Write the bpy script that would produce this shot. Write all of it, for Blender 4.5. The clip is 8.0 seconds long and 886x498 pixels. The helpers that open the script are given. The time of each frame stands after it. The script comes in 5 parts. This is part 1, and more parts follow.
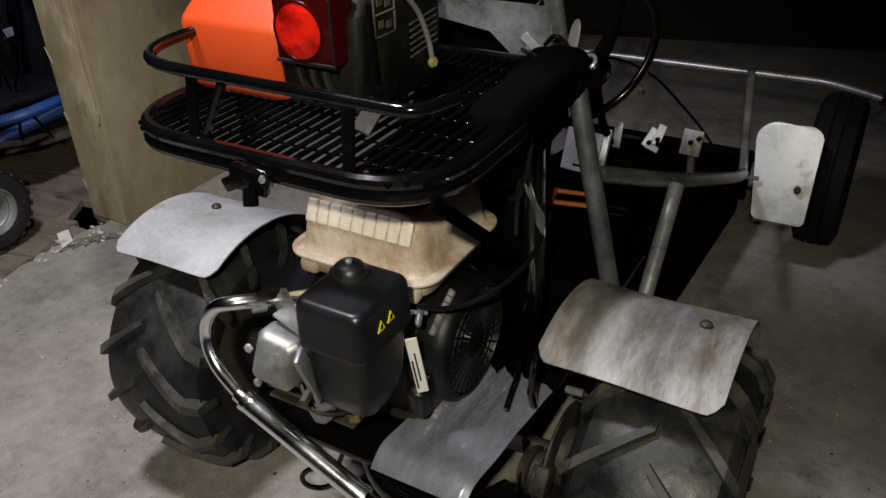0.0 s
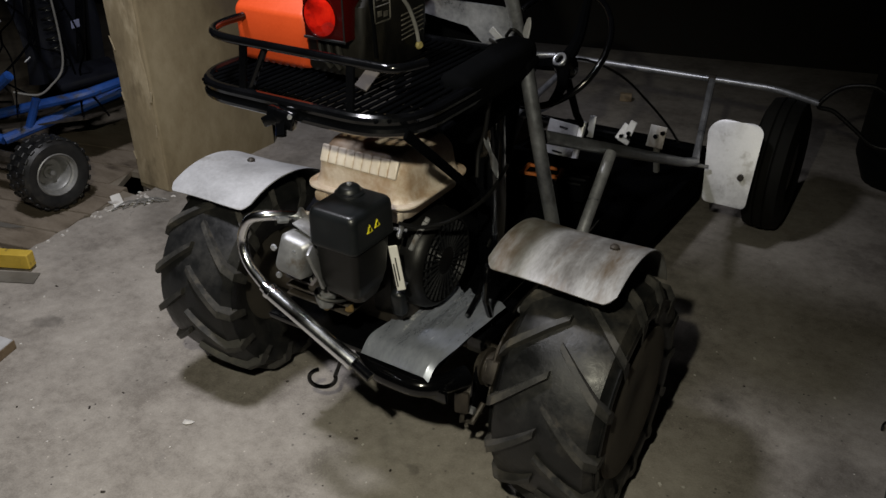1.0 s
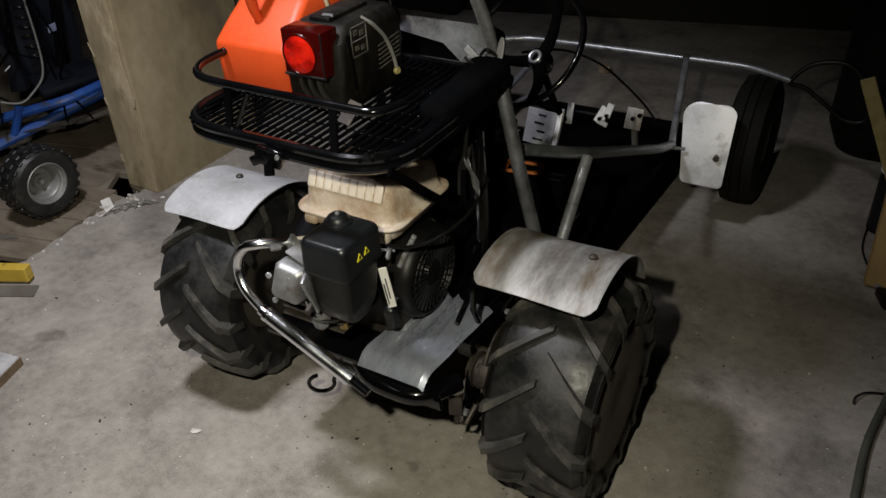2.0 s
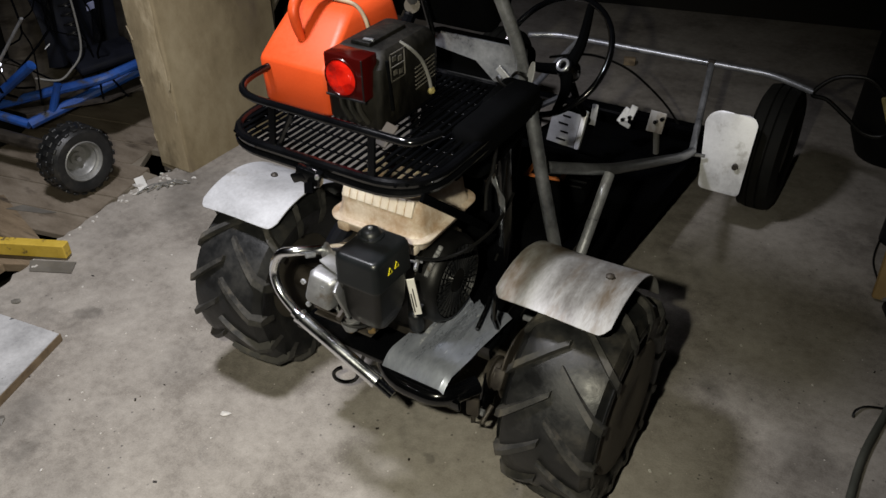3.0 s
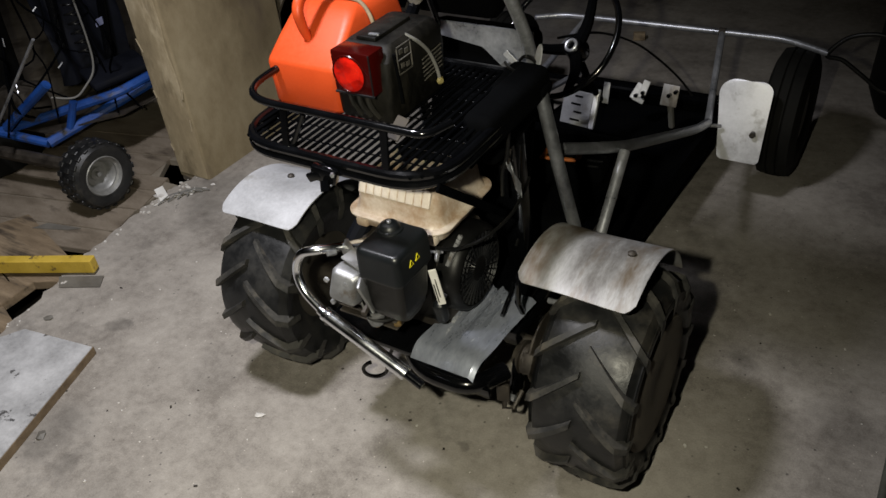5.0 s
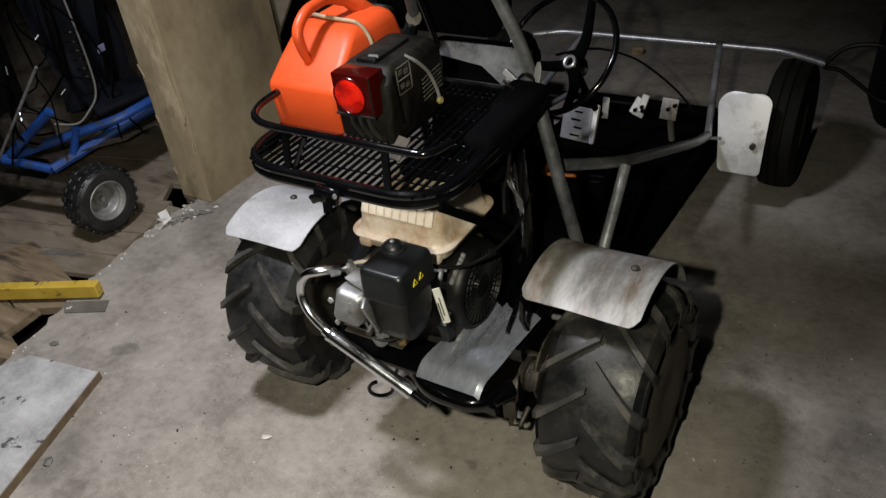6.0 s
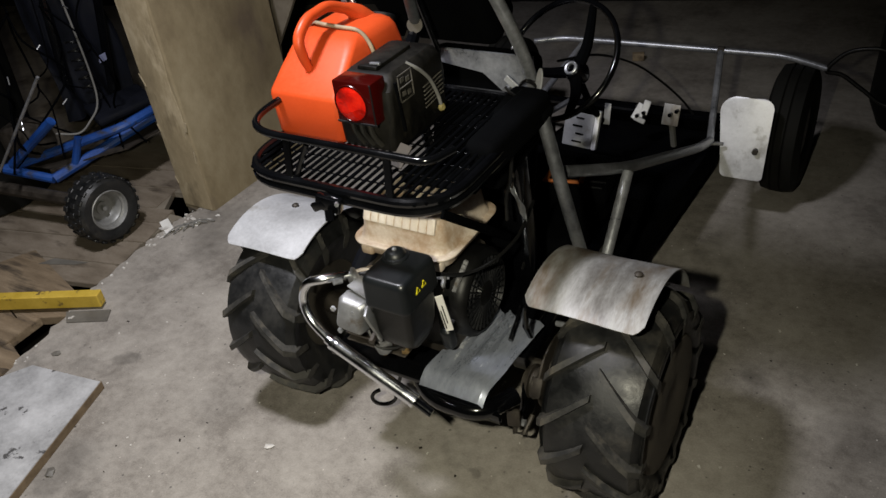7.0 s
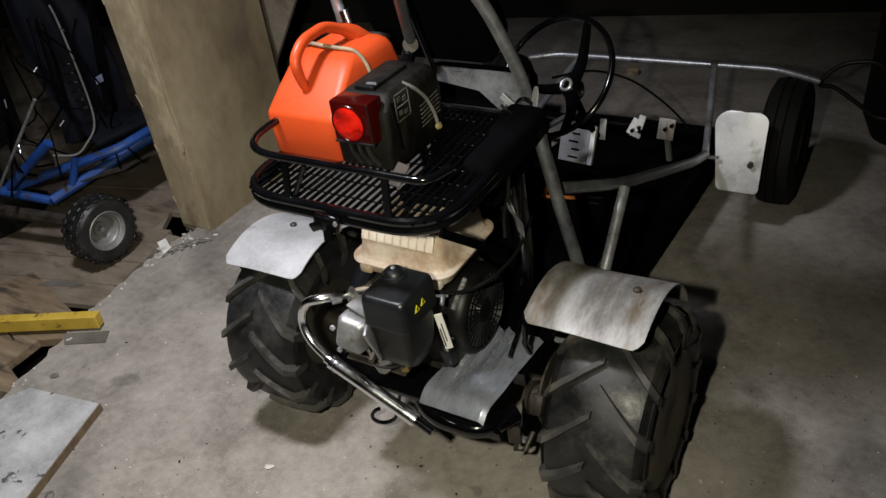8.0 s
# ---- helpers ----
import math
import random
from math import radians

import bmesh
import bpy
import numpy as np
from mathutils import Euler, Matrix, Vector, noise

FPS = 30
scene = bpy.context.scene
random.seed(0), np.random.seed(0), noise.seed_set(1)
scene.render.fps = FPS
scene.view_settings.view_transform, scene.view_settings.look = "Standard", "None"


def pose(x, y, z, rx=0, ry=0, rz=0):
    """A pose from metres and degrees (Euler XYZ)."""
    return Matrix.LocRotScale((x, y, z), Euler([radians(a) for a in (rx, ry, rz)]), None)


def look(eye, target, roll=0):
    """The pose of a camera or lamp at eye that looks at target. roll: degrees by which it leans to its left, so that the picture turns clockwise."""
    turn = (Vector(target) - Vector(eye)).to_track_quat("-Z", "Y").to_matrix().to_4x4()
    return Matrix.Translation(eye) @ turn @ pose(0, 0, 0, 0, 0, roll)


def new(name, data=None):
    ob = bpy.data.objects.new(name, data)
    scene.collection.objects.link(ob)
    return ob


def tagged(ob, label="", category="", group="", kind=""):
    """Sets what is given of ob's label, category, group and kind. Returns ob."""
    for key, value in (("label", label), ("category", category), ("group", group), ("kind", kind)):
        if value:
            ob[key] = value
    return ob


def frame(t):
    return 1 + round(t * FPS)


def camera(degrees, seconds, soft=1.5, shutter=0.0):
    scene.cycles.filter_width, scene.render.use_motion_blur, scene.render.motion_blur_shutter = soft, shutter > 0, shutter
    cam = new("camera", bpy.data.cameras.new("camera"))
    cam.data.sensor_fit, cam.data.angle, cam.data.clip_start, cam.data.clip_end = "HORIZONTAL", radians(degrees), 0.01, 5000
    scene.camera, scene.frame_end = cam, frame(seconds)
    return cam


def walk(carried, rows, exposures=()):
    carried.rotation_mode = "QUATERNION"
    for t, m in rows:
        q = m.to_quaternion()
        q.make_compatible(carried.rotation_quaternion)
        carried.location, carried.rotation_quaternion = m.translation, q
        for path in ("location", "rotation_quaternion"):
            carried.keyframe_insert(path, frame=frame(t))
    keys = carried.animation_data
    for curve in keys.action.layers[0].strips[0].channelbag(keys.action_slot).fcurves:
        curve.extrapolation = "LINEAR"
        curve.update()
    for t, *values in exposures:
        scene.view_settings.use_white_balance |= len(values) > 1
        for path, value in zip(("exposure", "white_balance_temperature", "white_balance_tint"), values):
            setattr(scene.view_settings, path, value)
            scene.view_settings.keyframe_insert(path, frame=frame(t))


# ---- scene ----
cam = camera(57.9, 8.0, soft=1.5)
PATH = [
    (0, (0.586, -0.915, 1.205), (-0.287, 0.563, 0.178), -1.9),
    (0.5, (0.752, -1.096, 1.227), (-0.17, 0.38, 0.242), -1.6),
    (1, (0.852, -1.214, 1.268), (-0.072, 0.256, 0.275), -0.3),
    (1.2, (0.876, -1.235, 1.299), (-0.073, 0.222, 0.31), -1.2),
    (2.3, (0.844, -1.198, 1.451), (0.02, 0.239, 0.33), -2.0),
    (2.5, (0.837, -1.197, 1.485), (0.03, 0.257, 0.374), -0.8),
    (3, (0.849, -1.229, 1.536), (-0.029, 0.137, 0.368), -1.2),
    (3.5, (0.868, -1.241, 1.526), (0.001, 0.081, 0.301), -2.6),
    (4, (0.865, -1.23, 1.536), (0.0, 0.108, 0.328), -4.7),
    (4.5, (0.856, -1.229, 1.535), (-0.045, 0.091, 0.333), -5.5),
    (6, (0.858, -1.23, 1.543), (-0.079, 0.111, 0.392), -7.6),
    (6.5, (0.856, -1.229, 1.543), (-0.089, 0.108, 0.395), -7.9),
    (7, (0.854, -1.226, 1.54), (-0.091, 0.122, 0.404), -8.0),
    (7.5, (0.856, -1.227, 1.547), (-0.099, 0.143, 0.447), -8.1),
    (8, (0.852, -1.226, 1.547), (-0.094, 0.145, 0.441), -8.5),
]
EXPOSURES = [(0, -0.2), (0.5, -0.42), (1.2, -0.42), (2.3, -0.06), (3.5, 0.06), (4.7, 0.0), (8, -0.02)]
walk(cam, [(t, look(eye, target, roll)) for t, eye, target, roll in PATH], EXPOSURES)

# ---- world and lights ----
world = bpy.data.worlds.new("world")
scene.world = world
world.use_nodes = True
world.node_tree.nodes["Background"].inputs[0].default_value = (0.9, 0.92, 1.0, 1)
world.node_tree.nodes["Background"].inputs[1].default_value = 0.0


def lamp(name, at, watts, size, colour):
    data = bpy.data.lights.new(name, "POINT")
    data.energy, data.shadow_soft_size, data.color = watts, size, colour
    ob = new(name, data)
    ob.location = at
    return ob


def torch(name, at, target, watts, size, colour, degrees):
    data = bpy.data.lights.new(name, "SPOT")
    data.energy, data.shadow_soft_size, data.color = watts, size, colour
    data.spot_size, data.spot_blend = radians(degrees), 1.0
    ob = new(name, data)
    ob.matrix_world = look(at, target)
    return ob


torch("work_torch", (0.625, -1.19, 1.5), (-0.45, -0.12, 0.05), 91, 0.022, (1.0, 0.95, 0.75), 110)
torch("shaded_ceiling_lamp", (-0.45, -0.45, 2.4), (-0.82, -0.34, 0.0), 214, 0.12, (0.98, 0.97, 1.03), 122)


# ---- materials ----
def shader(name, colour, rough=0.6, metal=0.0, spec=0.5):
    m = bpy.data.materials.new(name)
    m.use_nodes = True
    b = m.node_tree.nodes["Principled BSDF"]
    b.inputs["Base Color"].default_value = (*colour, 1)
    b.inputs["Roughness"].default_value = rough
    b.inputs["Metallic"].default_value = metal
    b.inputs["Specular IOR Level"].default_value = spec
    return m


def node(m, kind, **values):
    n = m.node_tree.nodes.new(kind)
    for key, value in values.items():
        n.inputs[key].default_value = value
    return n


def coords(m, stretch=(1, 1, 1)):
    n = m.node_tree
    c = n.nodes.new("ShaderNodeTexCoord")
    mp = n.nodes.new("ShaderNodeMapping")
    mp.inputs["Scale"].default_value = stretch
    n.links.new(c.outputs["Object"], mp.inputs[0])
    return mp.outputs[0]


def mottled(name, colours, scale=8.0, rough=(0.5, 0.8), metal=0.0, bump=0.1, fine=90.0, stretch=(1, 1, 1), spec=0.5, spots=None, spot_scale=5.0, spot_edge=(0.58, 0.7), detail=6.0, bump_distance=0.002):
    """A worn surface: broad stains between colours, fine grain, a bump from both, and spots of another colour."""
    m = shader(name, colours[0], 0.5, metal, spec)
    t = m.node_tree
    b = t.nodes["Principled BSDF"]
    at = coords(m, stretch)
    broad = node(m, "ShaderNodeTexNoise", Scale=scale, Detail=detail, Roughness=0.6)
    grain = node(m, "ShaderNodeTexNoise", Scale=fine, Detail=3.0, Roughness=0.7)
    for n in (broad, grain):
        t.links.new(at, n.inputs["Vector"])
    ramp = t.nodes.new("ShaderNodeValToRGB")
    while len(ramp.color_ramp.elements) < len(colours):
        ramp.color_ramp.elements.new(0.5)
    for n, e in enumerate(ramp.color_ramp.elements):
        e.position = 0.3 + 0.4 * n / max(1, len(colours) - 1)
        e.color = (*colours[n], 1)
    mixf = node(m, "ShaderNodeMath")
    mixf.operation = "MULTIPLY_ADD"
    mixf.inputs[1].default_value = 0.35
    t.links.new(grain.outputs["Fac"], mixf.inputs[0])
    sub = node(m, "ShaderNodeMath")
    sub.operation = "SUBTRACT"
    sub.inputs[1].default_value = 0.175
    t.links.new(broad.outputs["Fac"], sub.inputs[0])
    t.links.new(sub.outputs[0], mixf.inputs[2])
    t.links.new(mixf.outputs[0], ramp.inputs[0])
    out = ramp.outputs[0]
    if spots:
        sn = node(m, "ShaderNodeTexNoise", Scale=spot_scale, Detail=5.0, Roughness=0.65)
        t.links.new(at, sn.inputs["Vector"])
        mr = node(m, "ShaderNodeMapRange")
        mr.inputs["From Min"].default_value, mr.inputs["From Max"].default_value = spot_edge
        t.links.new(sn.outputs["Fac"], mr.inputs["Value"])
        mx = t.nodes.new("ShaderNodeMix")
        mx.data_type = "RGBA"
        t.links.new(mr.outputs[0], mx.inputs["Factor"])
        t.links.new(out, mx.inputs["A"])
        mx.inputs["B"].default_value = (*spots, 1)
        out = mx.outputs["Result"]
    t.links.new(out, b.inputs["Base Color"])
    rr = node(m, "ShaderNodeMapRange")
    rr.inputs["From Min"].default_value, rr.inputs["From Max"].default_value = 0.3, 0.7
    rr.inputs["To Min"].default_value, rr.inputs["To Max"].default_value = rough
    t.links.new(mixf.outputs[0], rr.inputs["Value"])
    t.links.new(rr.outputs[0], b.inputs["Roughness"])
    bp = node(m, "ShaderNodeBump", Strength=bump, Distance=bump_distance)
    t.links.new(mixf.outputs[0], bp.inputs["Height"])
    t.links.new(bp.outputs[0], b.inputs["Normal"])
    return m


def concrete(name, colours, stains):
    """Worn concrete: broad clouds, fine speckle, pits, faint trowel scratches, and stains given as (x, y, radius, darkness)."""
    m = shader(name, colours[1], 0.8)
    t = m.node_tree
    b = t.nodes["Principled BSDF"]
    at = coords(m)

    def math_(op, a, c, clamp=False):
        n = node(m, "ShaderNodeMath")
        n.operation, n.use_clamp = op, clamp
        for k, v in enumerate((a, c)):
            if isinstance(v, (int, float)):
                n.inputs[k].default_value = v
            else:
                t.links.new(v, n.inputs[k])
        return n.outputs[0]

    def noise(scale, detail=4.0, rough=0.6, vector=None):
        n = node(m, "ShaderNodeTexNoise", Scale=scale, Detail=detail, Roughness=rough)
        t.links.new(vector or at, n.inputs["Vector"])
        return n.outputs["Fac"]

    def step(value, lo, hi, a=0.0, c=1.0):
        n = node(m, "ShaderNodeMapRange")
        n.inputs["From Min"].default_value, n.inputs["From Max"].default_value = lo, hi
        n.inputs["To Min"].default_value, n.inputs["To Max"].default_value = a, c
        t.links.new(value, n.inputs["Value"])
        return n.outputs[0]

    clouds = noise(2.6, 8.0, 0.62)
    speck = noise(210.0, 3.0, 0.75)
    mid = noise(34.0, 6.0, 0.7)
    tone = math_("ADD", math_("ADD", clouds, math_("MULTIPLY", math_("SUBTRACT", mid, 0.5), 0.44)), math_("MULTIPLY", math_("SUBTRACT", speck, 0.5), 0.42))
    tone = math_("ADD", tone, math_("MULTIPLY", math_("SUBTRACT", noise(8.5, 5.0, 0.55), 0.5), 0.4))
    ramp = t.nodes.new("ShaderNodeValToRGB")
    ramp.color_ramp.elements.new(0.5)
    for e, p, c in zip(ramp.color_ramp.elements, (0.3, 0.5, 0.7), colours):
        e.position, e.color = p, (*c, 1)
    t.links.new(tone, ramp.inputs[0])
    # pits and grains
    vor = node(m, "ShaderNodeTexVoronoi", Scale=75.0)
    t.links.new(at, vor.inputs["Vector"])
    sep = t.nodes.new("ShaderNodeSeparateColor")
    t.links.new(vor.outputs["Color"], sep.inputs[0])
    pit = math_("MULTIPLY", step(vor.outputs["Distance"], 0.12, 0.3, 1.0, 0.0), math_("GREATER_THAN", sep.outputs[0], 0.955))
    grain = math_("MULTIPLY", step(vor.outputs["Distance"], 0.08, 0.2, 1.0, 0.0), math_("LESS_THAN", sep.outputs[1], 0.06))
    # stains
    warp = node(m, "ShaderNodeTexNoise", Scale=7.0, Detail=5.0, Roughness=0.6)
    t.links.new(at, warp.inputs["Vector"])
    w1 = t.nodes.new("ShaderNodeVectorMath")
    w1.operation = "MULTIPLY_ADD"
    t.links.new(warp.outputs["Color"], w1.inputs[0])
    w1.inputs[1].default_value = (0.22, 0.22, 0.0)
    t.links.new(at, w1.inputs[2])
    keep = math_("ADD", step(noise(3.6, 7.0, 0.65), 0.57, 0.66, 1.0, 0.72), 0.0)
    for x, y, r, dark in stains:
        d = t.nodes.new("ShaderNodeVectorMath")
        d.operation = "DISTANCE"
        t.links.new(w1.outputs[0], d.inputs[0])
        d.inputs[1].default_value = (x + 0.11, y + 0.11, 0.0)
        keep = math_("MULTIPLY", keep, step(d.outputs["Value"], r * 0.55, r * 1.1, 1.0 - dark, 1.0))
    keep = math_("MULTIPLY", keep, math_("SUBTRACT", 1.0, math_("MULTIPLY", pit, 0.6)))
    gain = math_("ADD", keep, math_("MULTIPLY", grain, 0.7))
    mul = t.nodes.new("ShaderNodeVectorMath")
    mul.operation = "SCALE"
    t.links.new(ramp.outputs[0], mul.inputs[0])
    t.links.new(gain, mul.inputs["Scale"])
    t.links.new(mul.outputs[0], b.inputs["Base Color"])
    t.links.new(step(keep, 0.5, 1.0, 0.5, 0.86), b.inputs["Roughness"])
    height = math_("SUBTRACT", math_("ADD", math_("MULTIPLY", speck, 0.5), mid), math_("MULTIPLY", pit, 0.8))
    bp = node(m, "ShaderNodeBump", Strength=0.55, Distance=0.0025)
    t.links.new(height, bp.inputs["Height"])
    t.links.new(bp.outputs[0], b.inputs["Normal"])
    return m


CONCRETE = concrete("concrete_floor", [(0.165, 0.147, 0.128), (0.264, 0.241, 0.214), (0.342, 0.316, 0.283)], [(-0.9, -0.62, 0.12, 0.2), (-1.04, -0.25, 0.035, 0.28), (-1.02, -0.24, 0.02, 0.15), (-1.15, -0.32, 0.05, 0.16), (-1.3, 0.45, 0.16, 0.25), (-0.95, 0.3, 0.2, 0.12), (-0.55, -0.75, 0.16, 0.12), (0.9, 0.3, 0.09, 0.2), (-0.84, -0.6, 0.1, 0.16), (-1.24, 0.29, 0.11, 0.24), (-0.64, -0.26, 0.1, 0.12), (0.95, 0.15, 0.2, 0.14), (0.124, -0.185, 0.022, 0.35)])
PLASTER = mottled("pier_plaster", [(0.165, 0.127, 0.074), (0.245, 0.196, 0.117), (0.32, 0.266, 0.17)], 2.6, (0.75, 0.95), bump=0.7, fine=24, spots=(0.14, 0.105, 0.07), spot_scale=3.0, spot_edge=(0.58, 0.7), detail=10, stretch=(1.2, 1.2, 0.75))
# Near-black so the unlit room's darkness sits in the colour, with little bounce
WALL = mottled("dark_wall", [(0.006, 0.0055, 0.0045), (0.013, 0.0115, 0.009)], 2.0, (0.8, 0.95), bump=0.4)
BLACK = mottled("black_paint", [(0.0013, 0.0014, 0.0018), (0.0028, 0.003, 0.0037)], 12, (0.07, 0.18), bump=0.06, fine=150, spec=0.5)
MATT = mottled("black_plastic", [(0.0032, 0.0035, 0.0044), (0.0074, 0.0078, 0.0088)], 14, (0.4, 0.6), bump=0.15, fine=200, spots=(0.025, 0.021, 0.015), spot_scale=9, spot_edge=(0.6, 0.8), spec=0.28)
GRIME = mottled("grimy_case_plastic", [(0.0014, 0.0013, 0.0011), (0.0036, 0.0033, 0.0026), (0.0095, 0.0083, 0.006)], 11, (0.35, 0.75), bump=0.25, fine=120, spots=(0.02, 0.0175, 0.0125), spot_scale=17, spot_edge=(0.58, 0.78), stretch=(1, 1, 0.45), spec=0.22)
COVER = mottled("air_cleaner_plastic", [(0.004, 0.005, 0.006), (0.008, 0.0095, 0.011)], 10, (0.3, 0.46), bump=0.15, fine=260, spec=0.45, spots=(0.022, 0.019, 0.015), spot_scale=16, spot_edge=(0.6, 0.8))
DARK = mottled("dark_housing_plastic", [(0.002, 0.002, 0.0022), (0.005, 0.005, 0.005)], 12, (0.3, 0.5), bump=0.2, fine=160, spec=0.3, spots=(0.012, 0.01, 0.008), spot_scale=14, spot_edge=(0.58, 0.75))
RUBBER = mottled("tyre_rubber", [(0.0045, 0.0048, 0.0052), (0.011, 0.0113, 0.0117), (0.022, 0.0215, 0.0205)], 13, (0.3, 0.6), bump=0.7, fine=70, spots=(0.06, 0.054, 0.045), spot_scale=7, spot_edge=(0.54, 0.76), spec=0.38)
# Darkened copy of the tyre rubber; the dim light at the front is in the colour
DIM_RUBBER = mottled("front_tyre_rubber", [(0.005, 0.005, 0.0045), (0.011, 0.0107, 0.0092)], 9, (0.6, 0.85), bump=0.4, fine=90, spec=0.15)
LUG = mottled("tyre_lug_rubber", [(0.011, 0.0112, 0.0114), (0.03, 0.0295, 0.028), (0.066, 0.062, 0.055)], 15, (0.38, 0.7), bump=0.6, fine=90, spots=(0.1, 0.088, 0.07), spot_scale=19, spot_edge=(0.52, 0.76), spec=0.25)
STEEL = mottled("bare_steel", [(0.23, 0.24, 0.262), (0.4, 0.412, 0.442), (0.55, 0.565, 0.6)], 17, (0.26, 0.46), metal=0.7, bump=0.25, fine=120, spots=(0.15, 0.125, 0.11), spot_scale=13, spot_edge=(0.6, 0.8))
# Lighter copy of the sheet below: front parts carry extra light in their colour
LIT_ALU = mottled("lit_aluminium_sheet", [(0.56, 0.565, 0.59), (0.72, 0.727, 0.76), (0.82, 0.828, 0.86)], 8, (0.3, 0.5), metal=0.3, bump=0.25, fine=100, spots=(0.36, 0.35, 0.34), spot_scale=10, spot_edge=(0.58, 0.72))
ALU = mottled("aluminium_sheet", [(0.3, 0.304, 0.318), (0.41, 0.416, 0.435), (0.5, 0.507, 0.53)], 6, (0.35, 0.55), metal=0.35, bump=0.2, fine=120, spots=(0.24, 0.23, 0.21), spot_scale=11, spot_edge=(0.56, 0.72))
ALU_DIRTY = mottled("dirty_aluminium_sheet", [(0.16, 0.152, 0.145), (0.26, 0.256, 0.25), (0.38, 0.378, 0.376)], 11, (0.36, 0.62), metal=0.35, bump=0.2, fine=110, stretch=(2.2, 0.6, 0.6), spots=(0.135, 0.105, 0.075), spot_scale=7, spot_edge=(0.46, 0.64))
FIN = mottled("engine_shield_sheet", [(0.2, 0.22, 0.27), (0.31, 0.335, 0.405), (0.41, 0.44, 0.52)], 6, (0.22, 0.42), metal=0.5, bump=0.3, fine=60, stretch=(3, 1, 1), spots=(0.74, 0.76, 0.8), spot_scale=11, spot_edge=(0.62, 0.67))
CHROME = mottled("exhaust_chrome", [(0.84, 0.86, 0.9), (0.94, 0.97, 1.0)], 14, (0.11, 0.24), metal=1.0, bump=0.3, fine=60)
DULL_STEEL = mottled("dull_dark_steel", [(0.085, 0.088, 0.097), (0.16, 0.166, 0.18), (0.24, 0.247, 0.265)], 14, (0.32, 0.52), metal=0.7, bump=0.25, fine=120, spots=(0.07, 0.06, 0.05), spot_scale=13, spot_edge=(0.58, 0.8))
CAST = mottled("cast_aluminium", [(0.2, 0.203, 0.212), (0.34, 0.344, 0.357)], 14, (0.35, 0.6), metal=0.7, bump=0.3, fine=160, spots=(0.12, 0.09, 0.06), spot_scale=12)
TANK = mottled("tank_plastic", [(0.31, 0.215, 0.135), (0.46, 0.375, 0.295), (0.57, 0.505, 0.43)], 9, (0.3, 0.5), bump=0.08, fine=120, spots=(0.26, 0.145, 0.06), spot_scale=13, spot_edge=(0.46, 0.7))
# Paler tank plastic for the ribs
TANK_PALE = mottled("pale_tank_plastic", [(0.52, 0.45, 0.37), (0.64, 0.585, 0.51)], 9, (0.3, 0.5), bump=0.08, fine=120, spots=(0.3, 0.2, 0.11), spot_scale=15, spot_edge=(0.62, 0.78))
ORANGE = mottled("canister_plastic", [(0.45, 0.05, 0.011), (0.53, 0.066, 0.014)], 5, (0.34, 0.5), bump=0.1, fine=160, spec=0.3, spots=(0.5, 0.07, 0.02), spot_scale=9, spot_edge=(0.6, 0.75))
GREASY = mottled("greasy_iron", [(0.02, 0.017, 0.014), (0.06, 0.05, 0.04)], 20, (0.4, 0.75), metal=0.4, bump=0.4, fine=150)
WOOD = mottled("pit_timber", [(0.105, 0.074, 0.044), (0.175, 0.128, 0.08), (0.245, 0.185, 0.12)], 4, (0.75, 0.95), bump=0.6, fine=60, stretch=(1, 7, 7), spots=(0.035, 0.026, 0.018), spot_scale=2.5, spot_edge=(0.52, 0.66))
FLOOR_WOOD = mottled("old_floor_boards", [(0.1, 0.078, 0.055), (0.16, 0.13, 0.097), (0.215, 0.18, 0.14)], 3, (0.7, 0.92), bump=0.4, fine=50, stretch=(1.5, 5, 5), spots=(0.06, 0.045, 0.032), spot_scale=2.5, spot_edge=(0.56, 0.7))
PINE = mottled("pine_timber", [(0.2, 0.125, 0.04), (0.3, 0.2, 0.075)], 3, (0.6, 0.85), bump=0.3, fine=50, stretch=(8, 8, 1))
BOARD = mottled("worn_grey_board", [(0.24, 0.24, 0.243), (0.36, 0.36, 0.366), (0.47, 0.47, 0.478)], 7, (0.5, 0.75), bump=0.3, fine=90, spots=(0.07, 0.068, 0.068), spot_scale=17, spot_edge=(0.635, 0.675))
YELLOW = mottled("yellow_paint", [(0.4, 0.27, 0.028), (0.56, 0.39, 0.055)], 9, (0.45, 0.7), bump=0.15, spots=(0.11, 0.075, 0.03), spot_scale=24, spot_edge=(0.58, 0.66))
BLUE = mottled("blue_paint", [(0.007, 0.034, 0.155), (0.0145, 0.072, 0.31)], 8, (0.35, 0.55), bump=0.15, spots=(0.03, 0.03, 0.032), spot_scale=14, spot_edge=(0.54, 0.68))
RIM = mottled("grey_rim", [(0.16, 0.16, 0.155), (0.3, 0.3, 0.29)], 8, (0.35, 0.6), metal=0.5, bump=0.15)
DISC = mottled("muddy_wheel_disc", [(0.012, 0.01, 0.008), (0.035, 0.029, 0.021)], 6, (0.6, 0.9), bump=0.2)
DIRT = mottled("pit_dirt", [(0.008, 0.006, 0.005), (0.03, 0.024, 0.018)], 8, (0.85, 0.98), bump=0.6, fine=40)
SCRAP = mottled("pale_scrap", [(0.45, 0.43, 0.4), (0.65, 0.63, 0.6)], 12, (0.5, 0.8), bump=0.2)
CORD = mottled("cream_cord", [(0.18, 0.135, 0.085), (0.34, 0.265, 0.175)], 40, (0.6, 0.8), bump=0.3)
